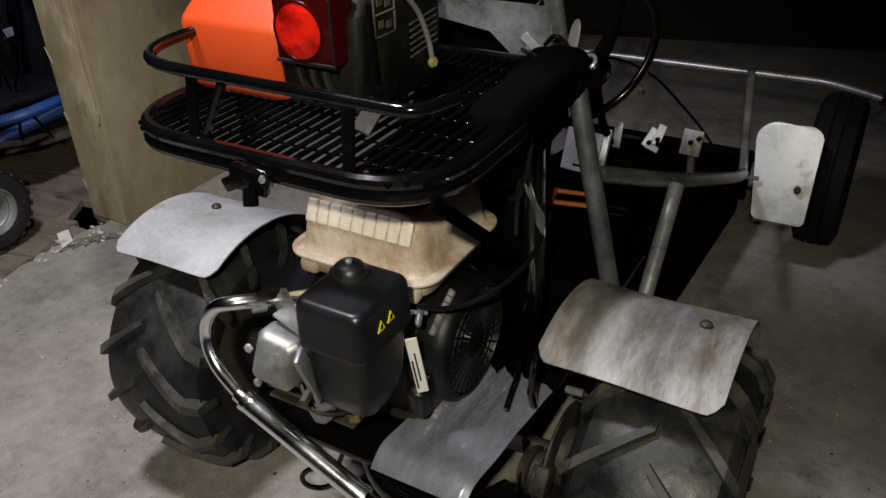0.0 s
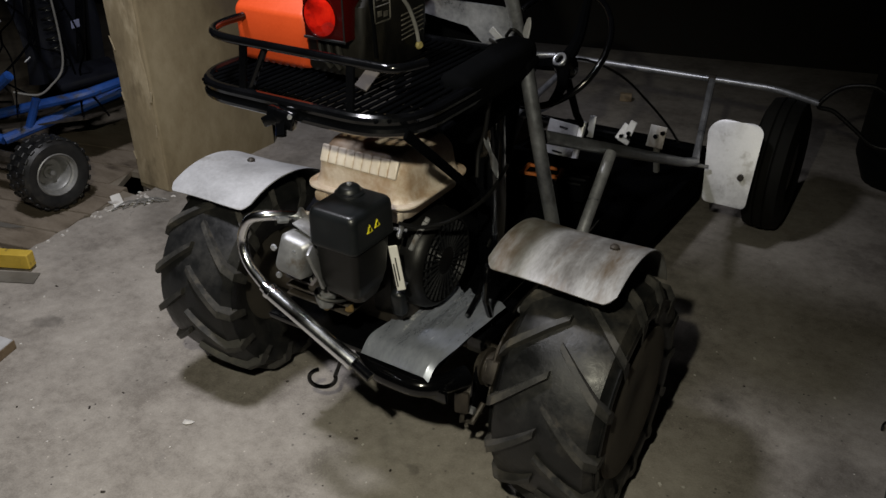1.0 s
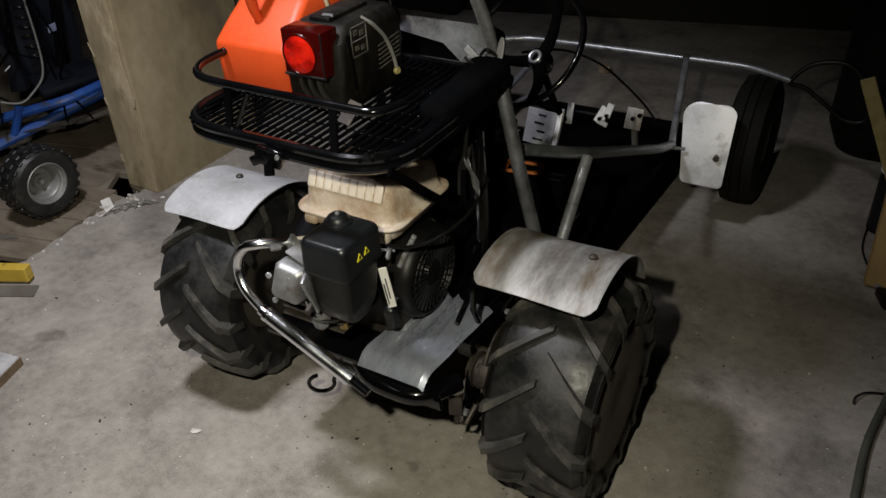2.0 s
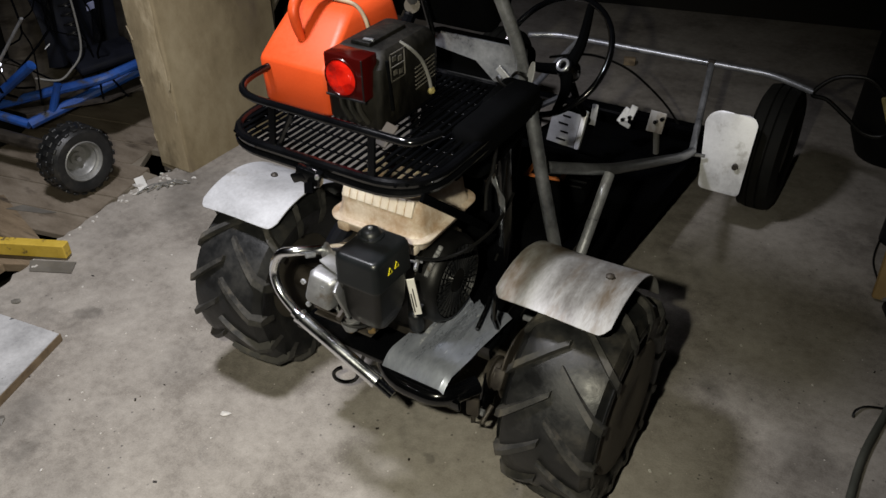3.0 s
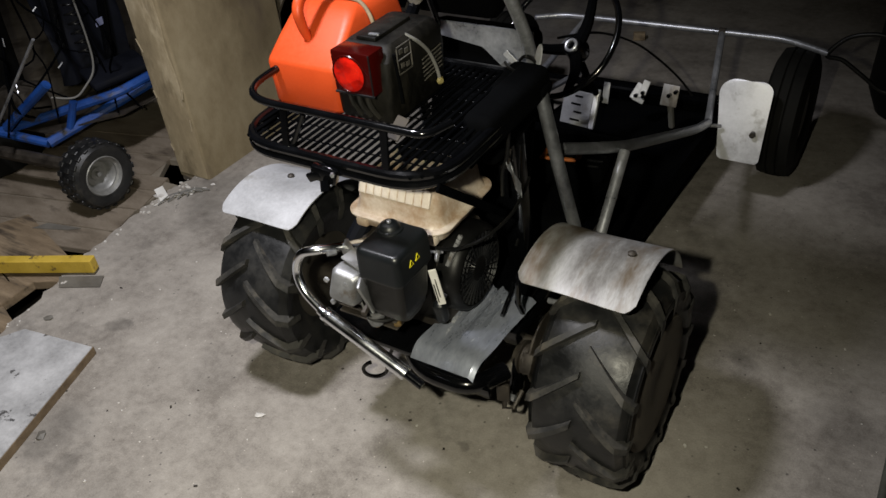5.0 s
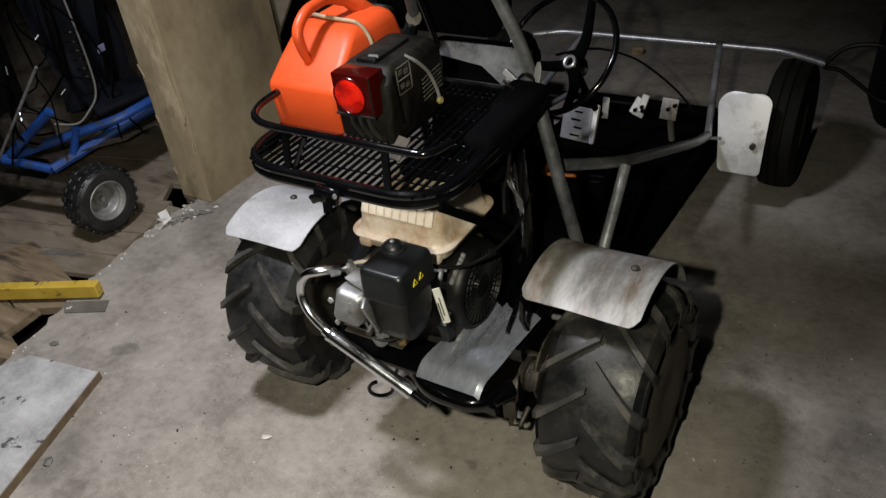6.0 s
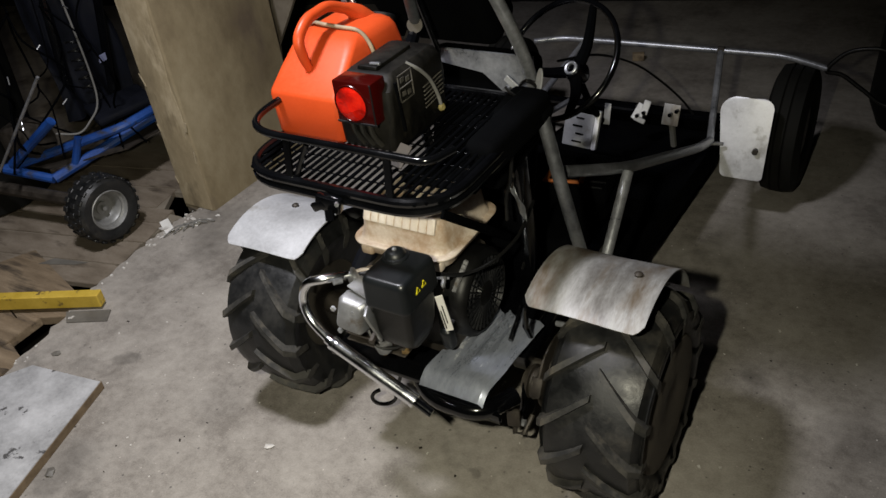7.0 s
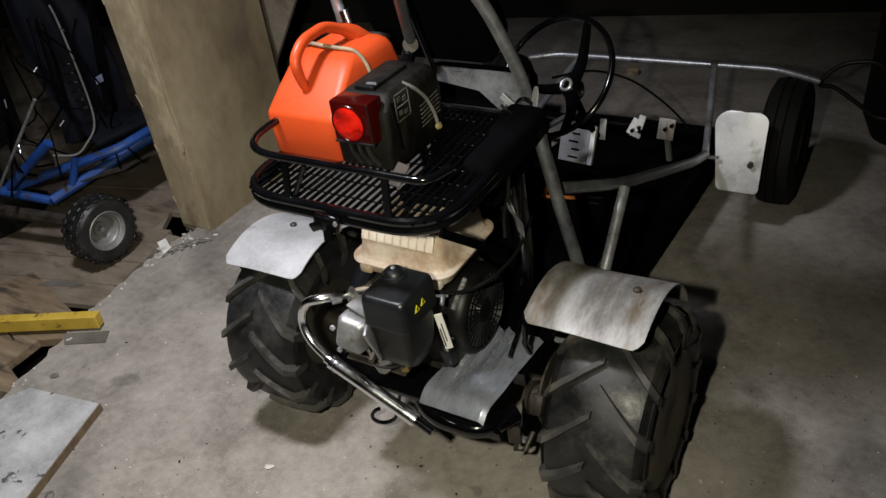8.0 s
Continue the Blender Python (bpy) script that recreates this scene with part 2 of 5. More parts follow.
WIRE = mottled("dull_black_mesh", [(0.0011, 0.0012, 0.0015), (0.0023, 0.0025, 0.003)], 14, (0.6, 0.8), bump=0.1, spec=0.0)
CABLE = shader("black_cable", (0.004, 0.004, 0.004), 0.4, 0.0, 0.3)
GREY = mottled("grey_hose", [(0.1, 0.1, 0.095), (0.18, 0.175, 0.165)], 10, (0.5, 0.75), bump=0.15)
HOSE = mottled("dusty_hose_rubber", [(0.035, 0.037, 0.03), (0.07, 0.072, 0.058)], 10, (0.5, 0.75), bump=0.15)
LAMP_RED = mottled("red_lens", [(0.14, 0.003, 0.002), (0.45, 0.008, 0.004), (0.62, 0.016, 0.006)], 26, (0.08, 0.16), bump=0.0, fine=30)


def faceted(m, scale, strength):
    t = m.node_tree
    v = node(m, "ShaderNodeTexVoronoi", Scale=scale)
    t.links.new(coords(m), v.inputs["Vector"])
    bp = node(m, "ShaderNodeBump", Strength=strength, Distance=0.004)
    t.links.new(v.outputs["Distance"], bp.inputs["Height"])
    t.links.new(bp.outputs[0], t.nodes["Principled BSDF"].inputs["Normal"])


faceted(LAMP_RED, 42.0, 0.9)
LAMP_DARK = shader("dark_red_lamp_plastic", (0.03, 0.0015, 0.0012), 0.2, 0.0, 0.35)
CLOTH = mottled("black_cloth", [(0.0009, 0.001, 0.0013), (0.0018, 0.002, 0.0024)], 9, (0.85, 0.98), bump=0.2, spec=0.03)
OLD_CONCRETE = mottled("old_dirty_concrete", [(0.1, 0.08, 0.055), (0.17, 0.145, 0.11), (0.22, 0.19, 0.15)], 2.2, (0.7, 0.95), bump=0.6, fine=45, spots=(0.05, 0.038, 0.026), spot_scale=3.5, spot_edge=(0.54, 0.7))
BRASS = mottled("dull_brass", [(0.22, 0.14, 0.05), (0.35, 0.24, 0.1)], 20, (0.4, 0.6), metal=0.7, bump=0.1)
NAVY = mottled("navy_cloth", [(0.0012, 0.0018, 0.004), (0.003, 0.004, 0.009)], 9, (0.6, 0.85), bump=0.4, spec=0.2)
PALE = mottled("worn_pale_print", [(0.03, 0.028, 0.024), (0.09, 0.083, 0.07)], 60, (0.5, 0.7), bump=0.1)
EDGE_BROWN = mottled("chipboard_edge", [(0.1, 0.068, 0.04), (0.2, 0.145, 0.09)], 20, (0.8, 0.95), bump=0.5, fine=120)
TIP = mottled("dull_yellow_plastic", [(0.2, 0.16, 0.05), (0.3, 0.25, 0.1)], 30, (0.5, 0.7), bump=0.1)
DUST = mottled("dusty_sidewall", [(0.055, 0.045, 0.033), (0.1, 0.084, 0.062)], 9, (0.75, 0.95), bump=0.4, fine=90, spots=(0.03, 0.025, 0.019), spot_scale=11, spot_edge=(0.58, 0.72))
# Paler copy of the pier plaster, carrying the brighter light of the narrow face
LIT_PLASTER = mottled("worn_lit_plaster", [(0.175, 0.138, 0.082), (0.255, 0.206, 0.127), (0.4, 0.34, 0.235)], 4.5, (0.75, 0.95), bump=0.8, fine=30, spots=(0.15, 0.118, 0.07), spot_scale=6.0, spot_edge=(0.56, 0.68), detail=10, stretch=(1.4, 1.4, 0.6))
CHIP = mottled("bare_plaster_chip", [(0.26, 0.215, 0.14), (0.37, 0.31, 0.21)], 18, (0.8, 0.95), bump=0.3)
PALE_BLUE = shader("pale_blue_label", (0.25, 0.27, 0.42), 0.5)
STRIP = mottled("dark_strip", [(0.085, 0.078, 0.068), (0.14, 0.13, 0.112)], 10, (0.5, 0.8), bump=0.1)
BIN = mottled("dark_sheet_plastic", [(0.0015, 0.0016, 0.0015), (0.004, 0.0042, 0.0036)], 5, (0.5, 0.8), bump=0.3, spec=0.2)
WARN = shader("yellow_sticker", (0.7, 0.62, 0.02), 0.4)
WHITE = mottled("white_label", [(0.6, 0.59, 0.56), (0.74, 0.73, 0.7)], 20, (0.4, 0.6), bump=0.05)
ORANGE_TAG = shader("orange_tag", (0.45, 0.13, 0.03), 0.5)


# ---- mesh helpers ----
def to_object(name, bm, material, parent=None, label="", smooth=30, m=None):
    if m is not None:
        bm.transform(m)
    bmesh.ops.recalc_face_normals(bm, faces=bm.faces)
    if smooth:
        for f in bm.faces:
            f.smooth = True
        for e in bm.edges:
            if len(e.link_faces) == 2 and e.calc_face_angle(0) > radians(smooth):
                e.smooth = False
    me = bpy.data.meshes.new(name)
    bm.to_mesh(me)
    bm.free()
    me.materials.append(material)
    ob = new(name, me)
    if parent is not None:
        ob.parent = parent
    return ob


def part(name, bm, material, parent, label="", smooth=35, m=None):
    ob = to_object(name, bm, material, parent, label, smooth, m)
    return tagged(ob, label=label)


def thing(name, label, category, group="", at=(0, 0, 0)):
    ob = new(name)
    ob.empty_display_size = 0.1
    ob.location = at
    return tagged(ob, label, category, group, "thing")


def curve_through(points, steps=6, closed=False):
    """A smooth line through points."""
    p = [Vector(q) for q in points]
    if len(p) < 3:
        return p
    out = []
    n = len(p)
    for i in range(n if closed else n - 1):
        a, b, c, d = (p[(i - 1) % n], p[i], p[(i + 1) % n], p[(i + 2) % n]) if closed else (p[max(i - 1, 0)], p[i], p[i + 1], p[min(i + 2, n - 1)])
        for k in range(steps):
            t = k / steps
            out.append(0.5 * ((2 * b) + (c - a) * t + (2 * a - 5 * b + 4 * c - d) * t * t + (3 * b - a - 3 * c + d) * t * t * t))
    if not closed:
        out.append(p[-1])
    return out


def rounded(points, radius, steps=5, closed=False):
    """A polyline with its corners rounded."""
    p = [Vector(q) for q in points]
    n = len(p)
    out = []
    for i in range(n):
        if not closed and i in (0, n - 1):
            out.append(p[i])
            continue
        a, b, c = p[(i - 1) % n], p[i], p[(i + 1) % n]
        r = min(radius, (a - b).length * 0.45, (c - b).length * 0.45)
        s, e = b + (a - b).normalized() * r, b + (c - b).normalized() * r
        for k in range(steps + 1):
            t = k / steps
            out.append((1 - t) ** 2 * s + 2 * t * (1 - t) * b + t * t * e)
    return out


def tube(points, radius, seg=10, closed=False, bm=None, radii=None):
    """A round bar along a line, with flat ends."""
    bm = bm or bmesh.new()
    p = [Vector(q) for q in points]
    n = len(p)
    rings = []
    side = None
    for i in range(n):
        a = p[(i - 1) % n] if closed or i else p[0]
        b = p[(i + 1) % n] if closed or i < n - 1 else p[-1]
        d = (b - a).normalized()
        if side is None:
            side = d.cross(Vector((0, 0, 1)))
            if side.length < 0.1:
                side = d.cross(Vector((0, 1, 0)))
        side = (side - d * side.dot(d)).normalized()
        up = d.cross(side)
        r = radii[i] if radii else radius
        rings.append([bm.verts.new(p[i] + r * (math.cos(k * 2 * math.pi / seg) * side + math.sin(k * 2 * math.pi / seg) * up)) for k in range(seg)])
    for i in range(n if closed else n - 1):
        A, B = rings[i], rings[(i + 1) % n]
        for k in range(seg):
            bm.faces.new((A[k], A[(k + 1) % seg], B[(k + 1) % seg], B[k]))
    if not closed:
        bm.faces.new(rings[0][::-1])
        bm.faces.new(rings[-1])
    return bm


def box(c, s, bevel=0.004, segs=2, rot=(0, 0, 0), bm=None):
    """A block with centre c, size s and rounded edges."""
    b2 = bmesh.new()
    bmesh.ops.create_cube(b2, size=1, matrix=Matrix.Diagonal((*s, 1)))
    if bevel:
        bmesh.ops.bevel(b2, geom=list(b2.edges), offset=min(bevel, min(s) * 0.45), segments=segs, affect="EDGES", profile=0.5)
    b2.transform(pose(*c, *rot))
    if bm is None:
        return b2
    tmp = bpy.data.meshes.new("tmp")
    b2.to_mesh(tmp)
    b2.free()
    bm.from_mesh(tmp)
    bpy.data.meshes.remove(tmp)
    return bm


def lathe(profile, seg=40, m=None, bm=None, closed=False):
    """Profile of (along x, radius), turned round the x axis."""
    bm = bm or bmesh.new()
    rings = []
    m = m or Matrix()
    for x, r in profile:
        rings.append([bm.verts.new(m @ Vector((x, r * math.cos(2 * math.pi * k / seg), r * math.sin(2 * math.pi * k / seg)))) for k in range(seg)])
    n = len(rings)
    for i in range(n if closed else n - 1):
        A, B = rings[i], rings[(i + 1) % n]
        for k in range(seg):
            bm.faces.new((A[k], A[(k + 1) % seg], B[(k + 1) % seg], B[k]))
    if not closed:
        bm.faces.new(rings[0][::-1])
        bm.faces.new(rings[-1])
    return bm


def sheet(fn, nu, nv, thick, bm=None):
    """A bent plate: fn(u, v) with u, v in 0..1 gives its upper face; it has thickness downwards along its normals."""
    bm = bm or bmesh.new()
    P = [[Vector(fn(i / nu, j / nv)) for j in range(nv + 1)] for i in range(nu + 1)]
    top, low = [], []
    for i in range(nu + 1):
        a, b = [], []
        for j in range(nv + 1):
            du = P[min(i + 1, nu)][j] - P[max(i - 1, 0)][j]
            dv = P[i][min(j + 1, nv)] - P[i][max(j - 1, 0)]
            nrm = du.cross(dv).normalized()
            a.append(bm.verts.new(P[i][j]))
            b.append(bm.verts.new(P[i][j] - nrm * thick))
        top.append(a)
        low.append(b)
    for i in range(nu):
        for j in range(nv):
            bm.faces.new((top[i][j], top[i + 1][j], top[i + 1][j + 1], top[i][j + 1]))
            bm.faces.new((low[i][j], low[i][j + 1], low[i + 1][j + 1], low[i + 1][j]))
    for i in range(nu):
        bm.faces.new((top[i][0], low[i][0], low[i + 1][0], top[i + 1][0]))
        bm.faces.new((top[i][nv], top[i + 1][nv], low[i + 1][nv], low[i][nv]))
    for j in range(nv):
        bm.faces.new((top[0][j], top[0][j + 1], low[0][j + 1], low[0][j]))
        bm.faces.new((top[nu][j], low[nu][j], low[nu][j + 1], top[nu][j + 1]))
    return bm


def slab(outline, z0, z1, bevel=0.0):
    """A flat plate with that outline of (x, y)."""
    bm = bmesh.new()
    low = [bm.verts.new((x, y, z0)) for x, y in outline]
    top = [bm.verts.new((x, y, z1)) for x, y in outline]
    n = len(outline)
    bm.faces.new(low[::-1])
    bm.faces.new(top)
    for i in range(n):
        bm.faces.new((low[i], low[(i + 1) % n], top[(i + 1) % n], top[i]))
    if bevel:
        bmesh.ops.bevel(bm, geom=list(bm.edges), offset=bevel, segments=2, affect="EDGES")
    return bm


def loft(sections, seg=None):
    """Closed rings of equal length joined to a skin, with end caps."""
    bm = bmesh.new()
    rings = [[bm.verts.new(q) for q in s] for s in sections]
    for A, B in zip(rings, rings[1:]):
        n = len(A)
        for k in range(n):
            bm.faces.new((A[k], A[(k + 1) % n], B[(k + 1) % n], B[k]))
    bm.faces.new(rings[0][::-1])
    bm.faces.new(rings[-1])
    return bm


def ring(cx, cy, z, sx, sy, r, steps=5):
    """A rounded rectangle at height z."""
    out = []
    r = min(r, sx / 2, sy / 2)
    for q, (ax, ay) in enumerate(((1, 1), (-1, 1), (-1, -1), (1, -1))):
        for k in range(steps + 1):
            a = (q + k / steps) * math.pi / 2
            out.append((cx + ax * (sx / 2 - r) + r * math.cos(a), cy + ay * (sy / 2 - r) + r * math.sin(a), z))
    return out


# ---- setting ----
def setting(name, bm, material, label, smooth=0):
    return tagged(to_object(name, bm, material, smooth=smooth), label, "", "", "structure")


# slab edge along the pit: a broken line
random.seed(4)
EDGE = [(-1.22, -1.6), (-1.30, -0.8), (-1.37, -0.43), (-1.415, -0.2), (-1.465, -0.03), (-1.485, 0.2), (-1.5, 0.36), (-1.47, 0.5)]
edge = []
for (x0, y0), (x1, y1) in zip(EDGE, EDGE[1:]):
    for k in range(9):
        edge.append((x0 + (x1 - x0) * k / 9 + random.uniform(-0.012, 0.012), y0 + (y1 - y0) * k / 9))
setting("floor", slab([(-1.22, -4.0), (4.0, -4.0), (4.0, 6.0), (-1.47, 6.0)] + edge[::-1], -0.16, 0.0), CONCRETE, "stained grey concrete garage floor, dusty and scratched")
beyond = setting("floor_beyond", slab([(-6, -4.0), (-1.245, -4.0), (-1.245, -1.6), (-1.33, -0.8), (-2.3, -0.78), (-2.3, -0.05), (-1.50, -0.02), (-1.52, 0.2), (-1.53, 0.36), (-1.515, 0.43), (-1.62, 0.428), (-1.70, 0.56), (-1.64, 0.57), (-1.555, 0.5), (-1.49, 0.49), (-1.49, 6.0), (-6, 6.0)], -0.035, -0.012), OLD_CONCRETE, "worn concrete floor with a broken edge")
DX, NX = Vector((0.974, 0.225, 0)), Vector((-0.225, 0.974, 0))
random.seed(8)
for n0, n1, d1 in ((0.31, 0.43, -1.435), (0.43, 0.57, -1.425), (0.57, 0.70, -1.42), (0.70, 0.80, -1.44), (0.80, 0.95, -1.53), (0.95, 1.09, -1.44), (1.09, 1.23, -1.45)):
    d0 = random.uniform(-2.9, -2.7)
    out = [DX * d0 + NX * (n0 + 0.004), DX * d1 + NX * (n0 + 0.004), DX * (d1 + random.uniform(-0.01, 0.01)) + NX * (n1 - 0.003), DX * d0 + NX * (n1 - 0.003)]
    part("plank", slab([(q.x, q.y) for q in out], -0.03, -0.007 + random.uniform(-0.0025, 0.0015), 0.0015), FLOOR_WOOD, beyond, smooth=0)
setting("pit_bottom", box((-1.75, -0.4, -0.6), (1.2, 1.0, 0.05), 0), DIRT, "dark dirty bottom of the inspection pit")
pier = setting("wall_pier", box((-1.481, 0.777, 1.38), (0.168, 0.56, 2.8), 0.01, 3), PLASTER, "tan plastered masonry pier, chipped along the corner", 30)
# Added panel standing in for the lit grey surface behind the pier
wedge = bmesh.new()
PANEL = [(-1.56, 0.0), (-1.5, 0.0), (-1.47, 0.42), (-1.276, 0.703), (-1.1, 0.98), (-1.56, 0.98)]
pf = [wedge.verts.new((x, 1.12, z)) for x, z in PANEL]
pb = [wedge.verts.new((x, 1.135, z)) for x, z in PANEL]
wedge.faces.new(pf)
wedge.faces.new(pb[::-1])
for k in range(len(PANEL)):
    wedge.faces.new((pf[k], pb[k], pb[(k + 1) % len(PANEL)], pf[(k + 1) % len(PANEL)]))
tagged(to_object("lit_backing", wedge, OLD_CONCRETE, smooth=0), "added grey panel with a slanted edge for the lit surface behind the pier", "sheet", "", "thing")
# worn narrow face, its light painted into the colour, with a wavy corner edge
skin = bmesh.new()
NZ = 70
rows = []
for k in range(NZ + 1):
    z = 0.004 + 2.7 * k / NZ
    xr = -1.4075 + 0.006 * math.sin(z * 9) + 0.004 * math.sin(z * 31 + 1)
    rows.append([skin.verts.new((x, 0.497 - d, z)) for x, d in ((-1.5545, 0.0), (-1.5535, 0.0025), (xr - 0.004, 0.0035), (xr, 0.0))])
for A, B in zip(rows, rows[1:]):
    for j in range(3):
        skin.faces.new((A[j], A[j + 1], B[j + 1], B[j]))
part("lit_face_skin", skin, LIT_PLASTER, pier, "worn plaster on the narrow face, lightened for the light on it", 60)
random.seed(31)
for k in range(7):
    z = random.uniform(0.1, 1.3)
    w_, h_ = random.uniform(0.004, 0.012), random.uniform(0.015, 0.06)
    x = (-1.403 if k % 2 else -1.553) + random.uniform(-0.003, 0.003)
    part("chip", box((x, 0.4925, z), (w_, 0.003, h_), 0.0012, 1, (0, random.uniform(-20, 20), 0)), CHIP, pier, smooth=0)
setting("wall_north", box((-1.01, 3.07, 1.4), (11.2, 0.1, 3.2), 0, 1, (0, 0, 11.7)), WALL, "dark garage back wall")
# Remaining walls and ceiling are out of view, added to close the room
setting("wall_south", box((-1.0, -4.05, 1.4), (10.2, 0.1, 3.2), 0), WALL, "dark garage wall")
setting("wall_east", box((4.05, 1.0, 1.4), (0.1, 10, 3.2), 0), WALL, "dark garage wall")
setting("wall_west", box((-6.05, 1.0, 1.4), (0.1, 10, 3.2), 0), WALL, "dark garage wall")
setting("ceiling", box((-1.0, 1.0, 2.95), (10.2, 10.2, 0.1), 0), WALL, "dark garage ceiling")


# ---- the go-kart ----
kart = thing("go_kart", "home-built black go-kart with bare steel tubes and chevron tractor tyres", "go-kart")


def tyre_radius(x, w, r):
    u = abs(x) / (w / 2)
    return r - 0.014 * u ** 2 - 0.022 * max(0, u - 0.82) ** 2 * 30


def rear_wheel(cx, cy, r=0.25, w=0.225, side=1):
    m = pose(cx, cy, r)
    s_ = side
    prof = [(-0.06, 0.05), (-0.06, 0.118), (-0.03, 0.11), (0.03, 0.11), (0.085, 0.16), (0.092, 0.158), (0.08, 0.14), (0.07, 0.05), (0.085, 0.045), (0.085, 0.02)]
    rim = part("wheel", lathe([(s_ * x, q) for x, q in prof], 40), DISC, kart, "muddy steel wheel disc", m=m)
    body = []
    base = r - 0.016
    for k in range(15):
        x = -w / 2 + w * k / 14
        body.append((x * 0.98, tyre_radius(x, w, base)))
    prof = [(-w * 0.30, 0.118), (-w * 0.38, 0.15), (-w * 0.47, base * 0.78), (-w * 0.5, base * 0.88)] + body + [(w * 0.5, base * 0.88), (w * 0.47, base * 0.78), (w * 0.38, 0.15), (w * 0.30, 0.118)]
    part("tyre", lathe(prof, 72, closed=True), RUBBER, rim, "black rubber chevron-tread tyre, dusty", m=m)
    part("sidewall", lathe([(s_ * w * 0.36, 0.15), (s_ * (w * 0.43), base * 0.7), (s_ * (w * 0.492), base * 0.79), (s_ * (w * 0.503), base * 0.85), (s_ * (w * 0.49), base * 0.88), (s_ * w * 0.46, base * 0.86), (s_ * w * 0.34, 0.14)], 64, closed=True), RUBBER, rim, "dusty tyre sidewall", m=m)
    part("outer_disc", lathe([(s_ * w * 0.2, 0.05), (s_ * w * 0.2, 0.15), (s_ * (w * 0.5 - 0.01), 0.156), (s_ * (w * 0.5 - 0.003), 0.151), (s_ * (w * 0.5 + 0.002), 0.11), (s_ * (w * 0.5 - 0.003), 0.05)], 56), DUST, rim, "mud-caked wheel disc", m=m)
    n = 14
    for s in (-1, 1):
        bm = bmesh.new()
        rows = []
        for k in range(7):
            u = k / 6
            x = s * (0.002 + u * (w / 2 + 0.002))
            a = -u * 0.40
            wd = 0.026 + 0.013 * u
            rr = tyre_radius(min(abs(x), w / 2), w, base)
            hh = 0.017 - 0.005 * (1 - u) + random.uniform(-0.001, 0.001)
            pts = []
            for da, dr in ((-wd * 1.5, -0.006), (-wd, hh), (wd, hh), (wd * 1.5, -0.006)):
                q, R = a + da, rr + dr
                pts.append(bm.verts.new((x, -R * math.cos(q), R * math.sin(q))))
            rows.append(pts)
        pts = []
        for da, dr in ((-0.05, -0.03), (-0.042, -0.02), (0.042, -0.02), (0.05, -0.03)):
            q, R = -0.44 + da, tyre_radius(w / 2, w, base) + dr
            pts.append(bm.verts.new((s * (w / 2 + 0.002), -R * math.cos(q), R * math.sin(q))))
        rows.append(pts)
        for A, B in zip(rows, rows[1:]):
            for j in range(3):
                bm.faces.new((A[j], A[j + 1], B[j + 1], B[j]))
        bm.faces.new(rows[0])
        bm.faces.new(rows[-1])
        first = part("lug", bm, LUG, rim, smooth=20)
        first.matrix_basis = m @ pose(0, 0, 0, 0 if s > 0 else -180 / n)
        for k in range(1, n):
            o = new("lug", first.data)
            o.parent = rim
            o.matrix_basis = m @ pose(0, 0, 0, -360 * k / n - (0 if s > 0 else 180 / n))
    part("hub", lathe([(-s_ * 0.15, 0.02), (-s_ * 0.15, 0.046), (-s_ * 0.14, 0.05), (-s_ * 0.135, 0.048), (-s_ * 0.13, 0.03), (-s_ * 0.05, 0.03)], 24), GREASY, rim, "greasy steel hub", m=m)
    for k in range(4):
        a = k * math.pi / 2 + 0.5
        part("hub_bolt", lathe([(-s_ * 0.162, 0.006), (-s_ * 0.14, 0.006)], 6, pose(0, 0.037 * math.cos(a), 0.037 * math.sin(a))), STEEL, rim, m=m)
    return rim


rear_wheel(0.4305, -0.015, w=0.213, side=1)
rear_wheel(-0.437, -0.015, side=-1)
part("axle", tube([(-0.42, -0.015, 0.25), (0.39, -0.015, 0.25)], 0.014, 12), GREASY, kart, "greasy steel rear axle")
part("brake_disc", lathe([(0.262, 0.02), (0.262, 0.085), (0.264, 0.09), (0.268, 0.09), (0.27, 0.085), (0.27, 0.05), (0.285, 0.045), (0.285, 0.02)], 36, pose(0, -0.015, 0.25)), GREASY, kart, "greasy steel brake disc")
part("drive_boss", lathe([(0.222, 0.012), (0.222, 0.026), (0.232, 0.028), (0.234, 0.038), (0.241, 0.04), (0.243, 0.032), (0.25, 0.032), (0.252, 0.04), (0.258, 0.038), (0.26, 0.015)], 28, pose(0, -0.072, 0.255)), GREASY, kart, "ridged greasy hub boss")
part("caliper", box((0.262, -0.09, 0.262), (0.03, 0.04, 0.05), 0.008, 2, (-30, 0, 0)), GREASY, kart, "greasy brake caliper")
part("axle_clamp", box((0.245, -0.055, 0.225), (0.018, 0.05, 0.03), 0.005, 2, (20, 0, 0)), STEEL, kart, "bare steel axle clamp")
part("bracket_lug", box((0.235, -0.165, 0.225), (0.03, 0.012, 0.05), 0.004, 2, (0, 0, 15)), GREASY, kart, "dark welded lug")
part("bracket_lug", tube([(0.225, -0.14, 0.2), (0.235, -0.165, 0.175), (0.252, -0.155, 0.172), (0.258, -0.12, 0.2)], 0.006, 8), GREASY, kart, "dark bent rod")
part("bearing_bracket", box((0.235, -0.09, 0.215), (0.012, 0.07, 0.1), 0.004, 2, (-20, 0, 0)), BLACK, kart, "black bearing bracket")
part("bracket_bolt", tube([(0.22, -0.15, 0.2), (0.255, -0.15, 0.2)], 0.008, 6), STEEL, kart, "bright bolt end")


